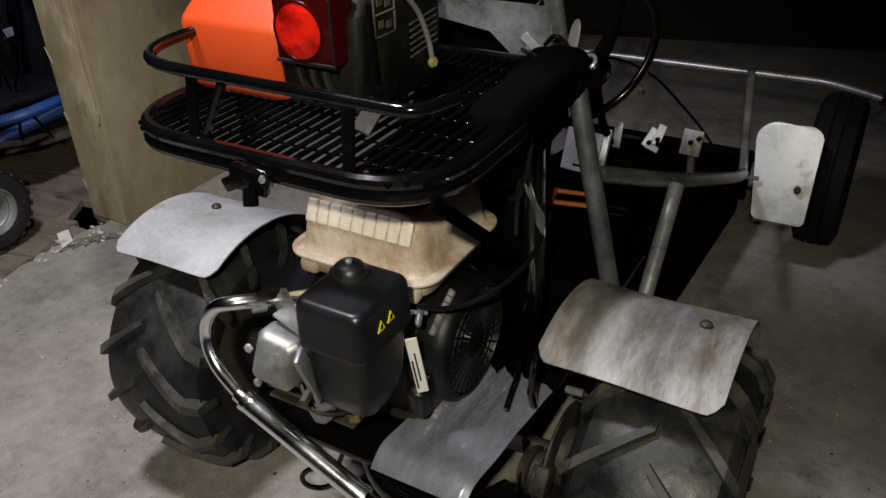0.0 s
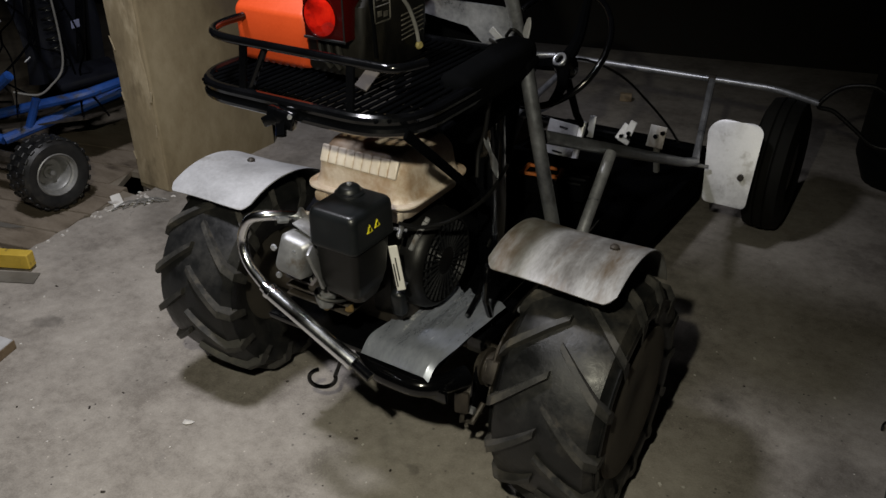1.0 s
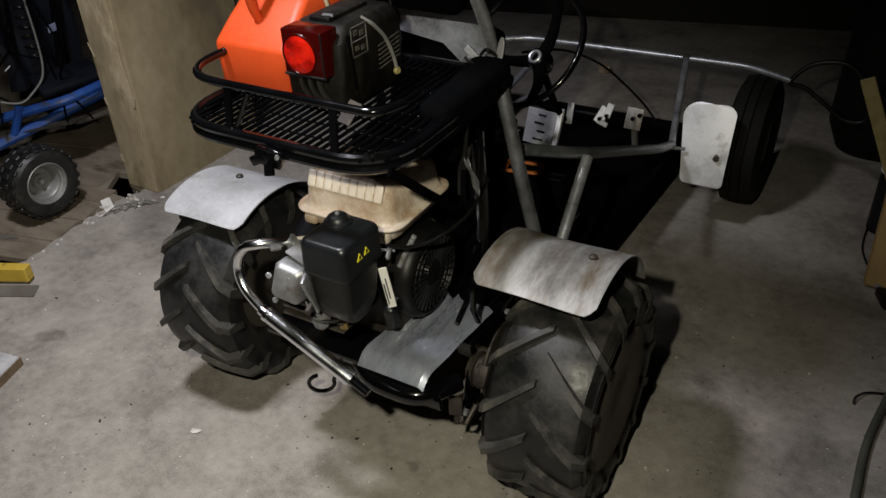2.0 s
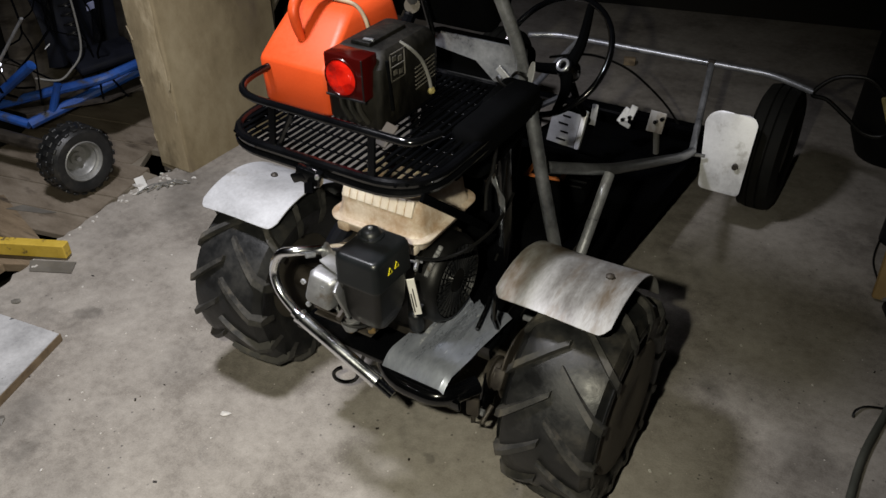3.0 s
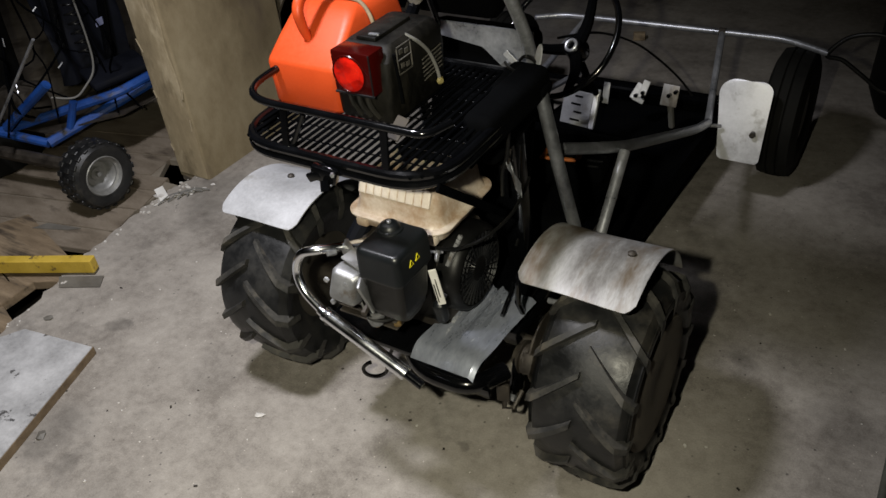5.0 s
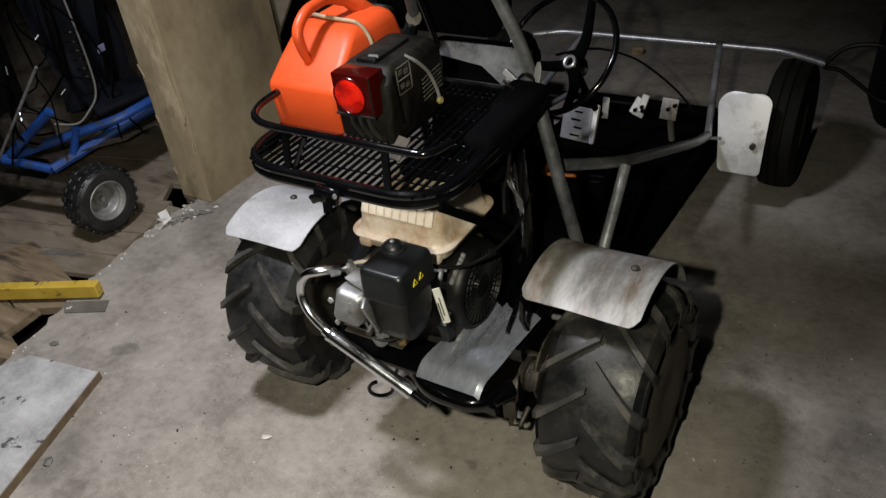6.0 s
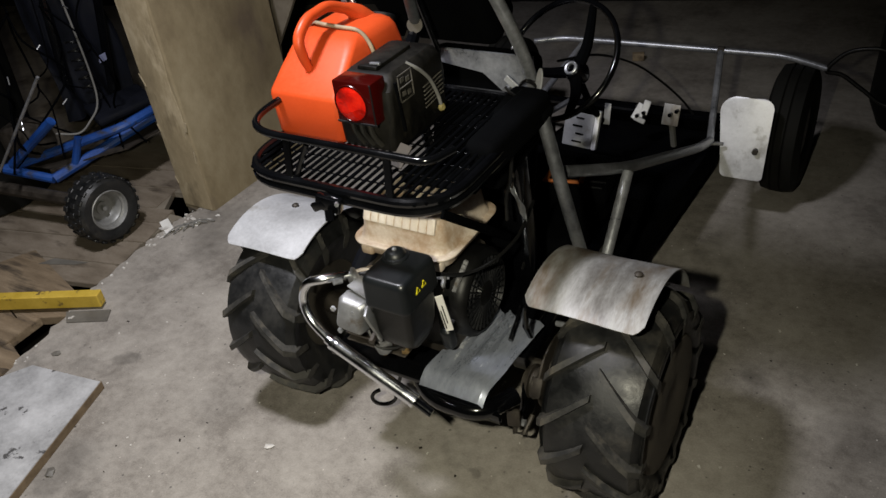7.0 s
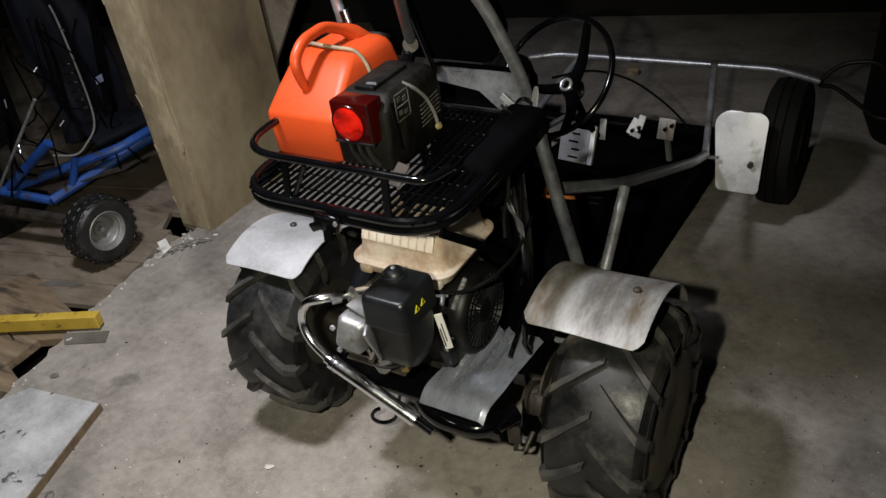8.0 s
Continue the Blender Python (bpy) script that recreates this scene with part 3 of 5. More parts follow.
def fender(x0, x1, dz0, dz1, material, label, bolt, low=117):
    def fn(u, v):
        a = radians(low - (low - 22) * u)
        x = x0 + (x1 - x0) * v
        e = max(0, abs(v - 0.5) * 2 - 0.84) / 0.16
        if u < 0.06:
            a -= 0.09 * e * e * (1 - u / 0.06)
        return (x, -0.0266 + 0.2393 * math.cos(a), 0.3152 + dz0 + (dz1 - dz0) * v + 0.2393 * math.sin(a) + 0.002 * math.sin(v * 5 + u * 4))
    f = part("fender", sheet(fn, 48, 32, -0.0025), material, kart, label)
    z = 0.553 + dz0 + (dz1 - dz0) * (bolt - x0) / (x1 - x0)
    part("bolt", lathe([(0, 0.009), (0.005, 0.009), (0.008, 0.005), (0.009, 0.001)], 8, pose(0, 0, 0, 0, -90, 0)), GREASY, f, m=pose(bolt, 0.012, z - 0.003))
    part("inner_stay", box(((x0 + x1) / 2, -0.02, 0.545 + (dz0 + dz1) / 2), (x1 - x0 - 0.02, 0.025, 0.004), 0.001, 1, (0, math.degrees(math.atan2(dz0 - dz1, x1 - x0)), 0)), BLACK, f)
    return f


fender(0.258, 0.503, 0.0, 0.0, ALU_DIRTY, "curved bare aluminium fender with brown dirt stains", 0.447)
fender(-0.556, -0.314, -0.036, -0.026, ALU, "curved bare aluminium fender, pale and scuffed", -0.447, 121)
part("fender_bracket", tube([(0.25, -0.1, 0.51), (0.235, -0.08, 0.42), (0.21, 0.0, 0.3)], 0.007, 8), BLACK, kart, "thin black fender stay")
part("stud", tube([(0.235, 0.07, 0.31), (0.265, 0.07, 0.312)], 0.007, 8), STEEL, kart, "small steel stud")

# chassis
for x in (-0.21, 0.2):
    part("frame_rail", box((x, 0.25, 0.285), (0.035, 0.62, 0.04), 0.005), BLACK, kart, "black painted steel frame rail")
part("rear_crossmember", tube(rounded([(0.0, -0.17, 0.3), (0.075, -0.245, 0.297), (0.2, -0.243, 0.295), (0.24, -0.16, 0.29)], 0.05), 0.021, 12), BLACK, kart, "black painted rear cross tube")
part("rear_apron", box((0.155, -0.228, 0.282), (0.17, 0.012, 0.03), 0.005, 2, (8, 0, 0)), BLACK, kart, "black painted rear apron")
part("engine_plate", box((0.0, -0.03, 0.315), (0.4, 0.4, 0.012), 0.003), BLACK, kart, "black steel engine plate")
part("floor_pan", slab([(-0.28, 0.3), (0.24, 0.3), (0.285, 1.25), (0.12, 1.42), (-0.16, 1.42), (-0.32, 1.25)], 0.11, 0.13), CLOTH, kart, "black sheet floor pan")
part("pan_side", slab([(0.215, 0.25), (0.24, 0.25), (0.287, 1.26), (0.27, 1.26)], 0.1, 0.19), CLOTH, kart, "black folded pan edge")
part("pan_side", slab([(-0.285, 0.25), (-0.265, 0.25), (-0.3, 1.26), (-0.322, 1.26)], 0.1, 0.19), CLOTH, kart, "black folded pan edge")



hook = part("tow_hook", tube([Vector((-0.15 + 0.0255 * math.cos(a / 10), -0.14 + 0.016 * math.cos(a / 10), 0.105 + 0.0255 * math.sin(a / 10))) for a in range(18, 66)], 0.005, 8), BLACK, kart, "black bent tow hook")
part("hook_rod", tube([(-0.125, -0.124, 0.112), (-0.1, -0.1, 0.2), (-0.08, -0.08, 0.3)], 0.005, 8), BLACK, kart, "thin black hook rod")


def shield(u, v):
    x = 0.054 + 0.155 * u + 0.022 * v
    y = -0.245 + 0.262 * v
    far = max(0.0, (v - 0.3) / 0.7) ** 1.5
    crease = sum(h * math.exp(-((u - c - 0.12 * (1 - v)) / w) ** 2) for c, w, h in ((0.06, 0.02, 0.5), (0.14, 0.025, -0.5), (0.27, 0.02, 1.0), (0.36, 0.018, -0.8), (0.45, 0.02, 0.7), (0.55, 0.025, -0.6), (0.64, 0.02, 0.9)))
    z = 0.352 - 0.026 * max(0, 1 - v * 7) ** 2 + 0.015 * far * crease + 0.0012 * math.sin(u * 3 + 1) * math.sin(v * 6)
    z -= 0.11 * max(0, u - 0.93)
    z += 0.0016 * math.sin(u * 21 + v * 5) * math.sin(v * 13 + u * 4) * min(1.0, v * 3)
    return (x, y, z)


plate = part("shield_plate", sheet(shield, 56, 30, 0.003), FIN, kart, "bare grey metal shield plate, crumpled along its far edge", 25)
part("lever", tube([(0.176, 0.01, 0.39), (0.18, -0.009, 0.374), (0.187, -0.045, 0.371), (0.194, -0.079, 0.366)], 0.005, 8), BLACK, kart, "thin black lever")



def foil(u, v):
    w = 0.0025 + 0.0045 * math.sin(v * math.pi)
    return (0.19 + 0.028 * v + (u - 0.5) * 2 * w, -0.012 - 0.004 * math.sin(u * 5 + v * 9), 0.716 - 0.068 * v + 0.004 * math.sin(u * 7 + v * 4))


part("foil_wrap", sheet(foil, 6, 14, 0.0012), DULL_STEEL, kart, "crumpled silver foil wrap on the wiring", 40)
part("wiring", tube(curve_through([(0.192, -0.005, 0.79), (0.186, -0.008, 0.73), (0.175, -0.01, 0.69), (0.178, -0.02, 0.64)], 5), 0.004, 8), CABLE, kart, "black wiring lead")

# bare tubes
part("stay", tube(curve_through([(0.286, 0.128, 0.455), (0.278, 0.12, 0.499), (0.25, 0.1, 0.654), (0.215, 0.1, 0.803), (0.212, 0.101, 0.818)], 5), 0.0145, 12), DULL_STEEL, kart, "dull steel stay tube")
part("stay_clamp", box((0.2, 0.105, 0.828), (0.05, 0.05, 0.04), 0.012, 3, (10, 20, 0)), CLOTH, kart, "black rubber clamp")
part("stay", tube([(0.326, 0.149, 0.47), (0.32, 0.3, 0.606)], 0.0125, 12), STEEL, kart, "bare steel stay tube")
part("side_rail", tube(rounded([(0.238, 0.14, 0.678), (0.309, 0.315, 0.605), (0.325, 0.9, 0.36), (0.314, 1.068, 0.297)], 0.1), 0.0135, 12), DULL_STEEL, kart, "dull steel side rail tube")
part("bumper_post", tube([(0.314, 1.068, 0.29), (0.235, 1.456, 0.432)], 0.011, 10), STEEL, kart, "thin steel bumper post")
part("bumper_post", tube([(-0.33, 1.068, 0.29), (-0.25, 1.456, 0.432)], 0.011, 10), STEEL, kart, "thin steel bumper post")
part("front_bumper", tube(rounded([(-0.436, 1.392, 0.43), (-0.34, 1.445, 0.432), (0.436, 1.462, 0.432), (0.582, 1.402, 0.426)], 0.05), 0.0105, 12), STEEL, kart, "bright bare steel front bumper tube")
part("bumper_clip", tube([(0.224, 1.457, 0.432), (0.246, 1.457, 0.432)], 0.0145, 10), GREASY, kart, "welded bumper clip")

# seat frame
part("seat_frame", tube(curve_through([(0.142, 0.215, 0.80), (0.143, 0.2, 0.843), (0.146, 0.16, 0.921), (0.14, 0.11, 1.013), (0.127, 0.06, 1.103), (0.09, -0.02, 1.24), (0.05, -0.08, 1.35)], 5), 0.0135, 12), STEEL, kart, "bare steel seat frame tube")
part("seat_frame", tube([(-0.09, 0.215, 0.84), (-0.084, 0.2, 0.895), (-0.084, 0.08, 1.2), (-0.084, 0.0, 1.36)], 0.007, 10), BLACK, kart, "thin black seat frame tube")
part("shock_tube", tube([(-0.086, 0.13, 0.985), (-0.042, 0.05, 1.098), (0.03, -0.08, 1.28)], 0.0125, 12), DULL_STEEL, kart, "dull steel strut")
# Out of view: added to block lamp light from the floor on the right
part("shade_block", box((0.075, 0.03, 1.31), (0.19, 0.15, 0.22), 0.03, 3, (20, 0, 0)), CLOTH, kart, "unseen black block added to shade the floor")
part("left_frame_tube", tube([(-0.252, 0.13, 0.98), (-0.25, 0.11, 1.09), (-0.245, 0.04, 1.38)], 0.012, 12), STEEL, kart, "dull grey frame tube")
part("tube_collar", tube([(-0.231, 0.11, 1.05), (-0.222, 0.108, 1.018)], 0.0125, 16), CHROME, kart, "bright chromed collar")
part("strut_eye", lathe([(-0.014, 0.007), (-0.016, 0.0085), (-0.016, 0.015), (-0.013, 0.0165), (0.012, 0.0165), (0.012, 0.007)], 20, look((-0.086, 0.128, 0.977), (0.5, -0.9, 1.4)) @ pose(0, 0, 0, 0, 90, 0)), GREASY, kart, "dark steel strut eye with bolt")
part("strut_arm", tube([(-0.10, 0.15, 0.965), (-0.06, 0.03, 0.93), (-0.03, -0.05, 0.88)], 0.016, 10), BLACK, kart, "black strut arm")
bm = bmesh.new()
pl = [(-0.085, 0.9), (0.146, 0.9), (0.146, 0.835), (0.105, 0.8), (0.085, 0.803), (0.025, 0.853), (-0.085, 0.868)]
fr = [bm.verts.new((x, 0.2, z)) for x, z in pl]
bk = [bm.verts.new((x, 0.206, z)) for x, z in pl]
bm.faces.new(fr)
bm.faces.new(bk[::-1])
for i in range(len(pl)):
    bm.faces.new((fr[i], bk[i], bk[(i + 1) % len(pl)], fr[(i + 1) % len(pl)]))
part("seat_plate", bm, STEEL, kart, "cut bare metal cross plate")
part("seat_back", box((-0.05, 0.3, 0.6), (0.28, 0.06, 0.5), 0.025, 3, (-14, 0, 0)), CLOTH, kart, "black seat back")
part("head_panel", box((-0.11, 0.245, 1.04), (0.3, 0.12, 0.3), 0.03, 3, (26.5, 0, 0)), CLOTH, kart, "black padded seat panel")
# Above the view, sized so its shadow falls across the right-hand floor
part("head_rest", box((-0.045, 0.14, 1.31), (0.44, 0.15, 0.32), 0.04, 3, (26.5, 0, 0)), CLOTH, kart, "unseen wide black head rest added to shade the floor")
part("seat_base", box((-0.02, 0.56, 0.3), (0.36, 0.5, 0.1), 0.03, 3), CLOTH, kart, "black seat base")
part("side_box", box((0.135, 0.085, 0.77), (0.06, 0.2, 0.14), 0.025, 3, (14, 0, -6)), CLOTH, kart, "black box beside the seat")
part("rail_pad", box((0.18, 0.018, 0.829), (0.07, 0.235, 0.07), 0.02, 4, (5, 0, -4)), CLOTH, kart, "matt black pad along the rack rail")
part("under_tray", box((0.085, 0.01, 0.765), (0.165, 0.28, 0.012), 0.004, 1, (0, 0, 3)), CLOTH, kart, "black tray under the rack")
part("side_post", box((0.135, 0.12, 0.53), (0.05, 0.05, 0.44), 0.008, 2, (6, 0, 0)), BLACK, kart, "black upright beside the engine")
part("bracket_plate", box((0.122, 0.165, 0.845), (0.062, 0.004, 0.014), 0.001, 1, (0, 40, 0)), ALU, kart, "bright bracket plate")
part("bracket_bolt", tube([(0.095, 0.165, 0.833), (0.103, 0.19, 0.836)], 0.009, 8), CAST, kart, "pale bolt")
part("tab", lathe([(0, 0.001), (0, 0.024), (0.003, 0.024), (0.003, 0.001)], 20, pose(0.183, 0.145, 0.872, 0, 12, 50) @ Matrix.Diagonal((1, 0.5, 1.25, 1))), ALU, kart, "small pale metal tab")
for pts in ([(0.14, 0.15, 0.86), (0.165, 0.13, 0.88), (0.178, 0.15, 0.85), (0.16, 0.12, 0.79)], [(0.1, 0.16, 0.845), (0.14, 0.12, 0.85), (0.19, 0.14, 0.83), (0.195, 0.17, 0.78)], [(0.11, 0.14, 0.62), (0.13, 0.13, 0.56), (0.15, 0.13, 0.5), (0.14, 0.1, 0.42)]):
    part("cable", tube(curve_through(pts, 6), 0.0035, 6), CABLE, kart, "thin black control cable")
part("wire_loom", tube(curve_through([(0.105, 0.13, 0.63), (0.118, 0.125, 0.585), (0.14, 0.125, 0.54), (0.143, 0.12, 0.52)], 5), 0.006, 8), GREY, kart, "grey sheathed wire")

# steering wheel
sw = pose(0.0, 0.657, 0.697) @ pose(0, 0, 0, 0, 0, -15.8) @ pose(0, 0, 0, -41.9)
loop = [sw @ Vector((0.169 * math.cos(a * math.pi / 36), 0, 0.169 * math.sin(a * math.pi / 36))) for a in range(72)]
rimp = part("steering_wheel", tube(loop, 0.0085, 12, True), BLACK, kart, "thin black steering wheel")
HUB = sw @ Vector((0, 0.085, 0))
for a in (80, 200, 305):
    e = sw @ Vector((0.166 * math.cos(radians(a)), 0.002, 0.166 * math.sin(radians(a))))
    k = sw @ Vector((0.075 * math.cos(radians(a)), 0.07, 0.075 * math.sin(radians(a))))
    part("spoke", tube(curve_through([HUB, k, e], 5), 0.011, 8, radii=[0.02 - 0.001 * j for j in range(11)]), CLOTH, rimp)
part("hub_boss", lathe([(-0.012, 0.026), (0.03, 0.033), (0.05, 0.024)], 24, sw @ pose(0, 0.075, 0, 0, 0, 90)), BLACK, rimp)
part("hub_nut", lathe([(-0.008, 0.01), (-0.018, 0.0125), (-0.019, 0.0165), (-0.017, 0.0195), (0.0, 0.02)], 24, sw @ pose(0, 0.075, 0, 0, 0, 90)), STEEL, rimp, "bare steel hub nut")
part("steering_column", tube([HUB, (-0.03, 0.95, 0.42), (-0.04, 1.1, 0.28)], 0.011, 10), CLOTH, kart, "black steering column")
part("column_stay", tube([(-0.03, 0.86, 0.5), (-0.13, 0.86, 0.43)], 0.009, 8), DULL_STEEL, kart, "dull column stay")

# pedals and footwell plates
ped = part("footwell_panel", box((-0.098, 1.0, 0.305), (0.1, 0.004, 0.115), 0.002, 1, (-15, 4, 0)), ALU, kart, "scuffed metal panel with slots")
for k in range(4):
    part("slot", box((-0.1 + 0.008 * (k % 2), 0.9965 + 0.0068 * (k - 1.5), 0.268 + 0.0255 * k), (0.034 - 0.006 * (k % 2), 0.003, 0.006), 0.001, 1, (-15, 4, 0)), BLACK, ped)
part("channel", box((-0.034, 0.998, 0.312), (0.018, 0.02, 0.13), 0.004, 2, (-15, 4, 0)), LIT_ALU, ped, "bright folded channel")
part("panel_tab", box((-0.02, 1.06, 0.345), (0.022, 0.004, 0.07), 0.004, 2, (-15, 0, 0)), ALU, ped)
pd = part("pedal", box((0.018, 1.25, 0.272), (0.022, 0.005, 0.06), 0.002, 1, (-20, 24, 0)), LIT_ALU, kart, "bright cut metal pedal bracket")
part("bracket_arm", box((0.045, 1.248, 0.284), (0.024, 0.005, 0.062), 0.002, 1, (-20, 14, 0)), LIT_ALU, pd)
part("bracket_foot", box((0.03, 1.236, 0.247), (0.04, 0.005, 0.018), 0.002, 1, (-20, 20, 0)), ALU, pd)
part("pedal", box((0.144, 1.22, 0.29), (0.056, 0.005, 0.072), 0.004, 2, (-20, 2, 0)), ALU_DIRTY, kart, "dull metal pedal plate")
for x, y, z in ((0.02, 1.25, 0.258), (0.044, 1.25, 0.272), (0.047, 1.248, 0.26), (0.144, 1.219, 0.293), (0.164, 1.226, 0.305)):
    part("pedal_bolt", tube([(x, y, z), (x, y - 0.018, z + 0.004)], 0.007, 10), BLACK, kart, "black pedal bolt")
part("pedal_arm", tube([(0.144, 1.23, 0.262), (0.144, 1.27, 0.15)], 0.011, 8), GREY, kart, "grey pedal arm")
part("front_panel", box((0.0, 1.46, 0.115), (0.56, 0.02, 0.15), 0.004, 2, (-12, 0, 0)), CLOTH, kart, "black sheet front panel")
part("pan_nose", slab([(-0.32, 1.24), (0.287, 1.24), (0.26, 1.46), (-0.28, 1.46)], 0.105, 0.125), CLOTH, kart, "black sheet nose of the floor pan")
part("control_cable", tube(curve_through([(-0.1, 0.86, 0.6), (-0.03, 1.0, 0.572), (0.032, 1.15, 0.49), (0.071, 1.3, 0.376), (0.13, 1.38, 0.274), (0.18, 1.4, 0.2)], 6), 0.004, 6), CABLE, kart, "black control cable")
bat = part("battery", box((0.045, 0.595, 0.375), (0.25, 0.18, 0.045), 0.008, 2, (0, 0, 8)), CLOTH, kart, "black battery box beside the seat")
for at, size, turn in (((0.052, 0.527, 0.402), (0.105, 0.011, 0.008), 12), ((0.004, 0.552, 0.402), (0.012, 0.055, 0.008), 8), ((0.1, 0.56, 0.402), (0.014, 0.05, 0.008), 14), ((0.05, 0.581, 0.402), (0.1, 0.01, 0.008), 10)):
    part("battery_clamp", box(at, size, 0.002, 1, (0, 0, turn)), ORANGE_TAG, bat, "orange clamp strip")
for k in range(4):
    part("rib", box((0.135, 0.525 + 0.03 * k, 0.4), (0.066, 0.005, 0.005), 0.001, 1, (0, 0, 8)), MATT, bat)


def front_wheel(cx, cy, r=0.213, w=0.12):
    m = pose(cx, cy, r)
    rim = part("front_wheel", lathe([(-0.04, 0.03), (-0.045, 0.09), (0.0, 0.08), (0.045, 0.09), (0.04, 0.03)], 28), RIM, kart, "grey front wheel rim", m=m)
    prof = [(-w * 0.35, 0.09), (-w * 0.5, 0.13), (-w * 0.5, 0.18), (-w * 0.4, r - 0.006), (-w * 0.15, r), (-w * 0.12, r - 0.006), (-w * 0.09, r), (w * 0.09, r), (w * 0.12, r - 0.006), (w * 0.15, r), (w * 0.4, r - 0.006), (w * 0.5, 0.18), (w * 0.5, 0.13), (w * 0.35, 0.09)]
    part("tyre", lathe(prof, 48, closed=True), DIM_RUBBER, rim, "black ribbed front tyre", m=m)


front_wheel(0.497, 1.385)
front_wheel(-0.56, 1.4)
part("front_axle", tube([(-0.5, 1.4, 0.2), (0.46, 1.4, 0.2)], 0.014), BLACK, kart, "black front axle beam")


def guard_fn(u, v):
    """From its rounded top at v = 0 down to its narrower foot."""
    v = 0.5 - 0.5 * math.cos(math.pi * v)
    z = 0.408 - 0.234 * v
    left, right = 0.312 + 0.038 * v, 0.478

    def inset(d, r):
        return r - math.sqrt(max(0.0, r * r - max(0.0, r - d) ** 2))

    d, low = 0.25 * v, 0.25 * (1 - v)
    left += inset(d, 0.06) + inset(low, 0.012)
    right -= inset(d, 0.035) + inset(low, 0.012)
    return (left + (right - left) * u, 1.168 - 0.088 * v - 0.003 * math.sin(u * math.pi), z + 0.01 * math.sin(v * math.pi))


gd = part("front_mudguard", sheet(guard_fn, 16, 44, 0.0025), LIT_ALU, kart, "pale bare aluminium front mudguard")
part("guard_bolt", tube([(0.445, 1.11, 0.262), (0.447, 1.085, 0.268)], 0.009, 8), GREASY, gd)
part("guard_stay", tube([(0.312, 1.075, 0.284), (0.35, 1.09, 0.28)], 0.006, 8), STEEL, gd)

# engine
block = part("engine", box((-0.02, -0.05, 0.43), (0.22, 0.2, 0.2), 0.02, 2), GREASY, kart, "greasy small petrol engine block")
TX, TY = -0.003, -0.052
TANK_RINGS = [(0.578, 0.2, 0.195, 0.03), (0.584, 0.212, 0.208, 0.034), (0.607, 0.219, 0.215, 0.034), (0.609, 0.24, 0.236, 0.04), (0.6115, 0.246, 0.242, 0.042), (0.6145, 0.246, 0.242, 0.042), (0.616, 0.24, 0.236, 0.04), (0.6165, 0.22, 0.214, 0.032), (0.623, 0.213, 0.206, 0.03), (0.635, 0.206, 0.201, 0.028), (0.664, 0.198, 0.197, 0.028), (0.674, 0.19, 0.191, 0.028), (0.694, 0.166, 0.166, 0.026), (0.699, 0.158, 0.156, 0.024), (0.701, 0.14, 0.138, 0.02)]
tank = part("fuel_tank", loft([ring(TX, TY, z, sx, sy, r, 7) for z, sx, sy, r in TANK_RINGS]), TANK, block, "yellowed cream plastic fuel tank, oil-stained", smooth=40)
for k in range(9):
    part("tank_rib", box((TX - 0.078 + 0.0195 * k, TY - 0.0918, 0.6765), (0.0182, 0.0062, 0.034), 0.0028, 3, (-24, 0, 0)), TANK_PALE, tank)
for sx in (-1, 1):
    part("tank_foot", box((TX + sx * 0.085, TY - 0.1, 0.59), (0.03, 0.022, 0.022), 0.006, 2), TANK, tank)
part("filler_cap", lathe([(0, 0.03), (0.012, 0.031), (0.018, 0.028), (0.019, 0.004)], 24, pose(TX - 0.03, TY + 0.03, 0.701, 0, -90, 0)), MATT, tank, "black filler cap")
CX, CY = 0.075, -0.271
COVER_RINGS = [(0.5, 0.062, 0.07, 0.012, -0.004), (0.506, 0.074, 0.082, 0.012, -0.003), (0.53, 0.084, 0.094, 0.013, -0.002), (0.6, 0.09, 0.104, 0.013, 0), (0.601, 0.0905, 0.1045, 0.013, 0), (0.602, 0.1015, 0.1175, 0.014, 0), (0.606, 0.1035, 0.1195, 0.014, 0), (0.609, 0.102, 0.118, 0.014, 0), (0.655, 0.1, 0.116, 0.014, 0), (0.662, 0.098, 0.114, 0.014, 0), (0.667, 0.093, 0.109, 0.013, 0), (0.6695, 0.087, 0.103, 0.012, 0), (0.67, 0.08, 0.096, 0.012, 0)]
cover = part("air_cleaner_cover", loft([ring(CX, CY + dy, z, sx, sy, r, 6) for z, sx, sy, r, dy in COVER_RINGS[5:]]), COVER, block, "black plastic air cleaner cover", smooth=40)
part("lower_case", loft([ring(CX, CY + dy, z, sx, sy, r, 6) for z, sx, sy, r, dy in COVER_RINGS[:5]]), DARK, cover, "grimy black lower filter case", smooth=40)
part("seam", loft([ring(CX, CY, z, 0.094, 0.108, 0.013, 6) for z in (0.597, 0.6)]), BLACK, cover, "dark seam")
part("cleaner_base", loft([ring(0.07, -0.255, 0.474, 0.05, 0.06, 0.015), ring(0.073, -0.262, 0.506, 0.07, 0.08, 0.015)]), GREASY, cover, "grimy filter base")
part("knob", lathe([(0, 0.027), (0.004, 0.026), (0.006, 0.021), (0.012, 0.019), (0.016, 0.014), (0.017, 0.003)], 24, pose(0.056, -0.248, 0.669, 0, -90, 0)), COVER, cover, "black knob")
part("knob_bolt", lathe([(-0.002, 0.0045), (0.002, 0.0045), (0.003, 0.002)], 8, pose(0.056, -0.248, 0.687, 0, -90, 0)), STEEL, cover, "small bright bolt")
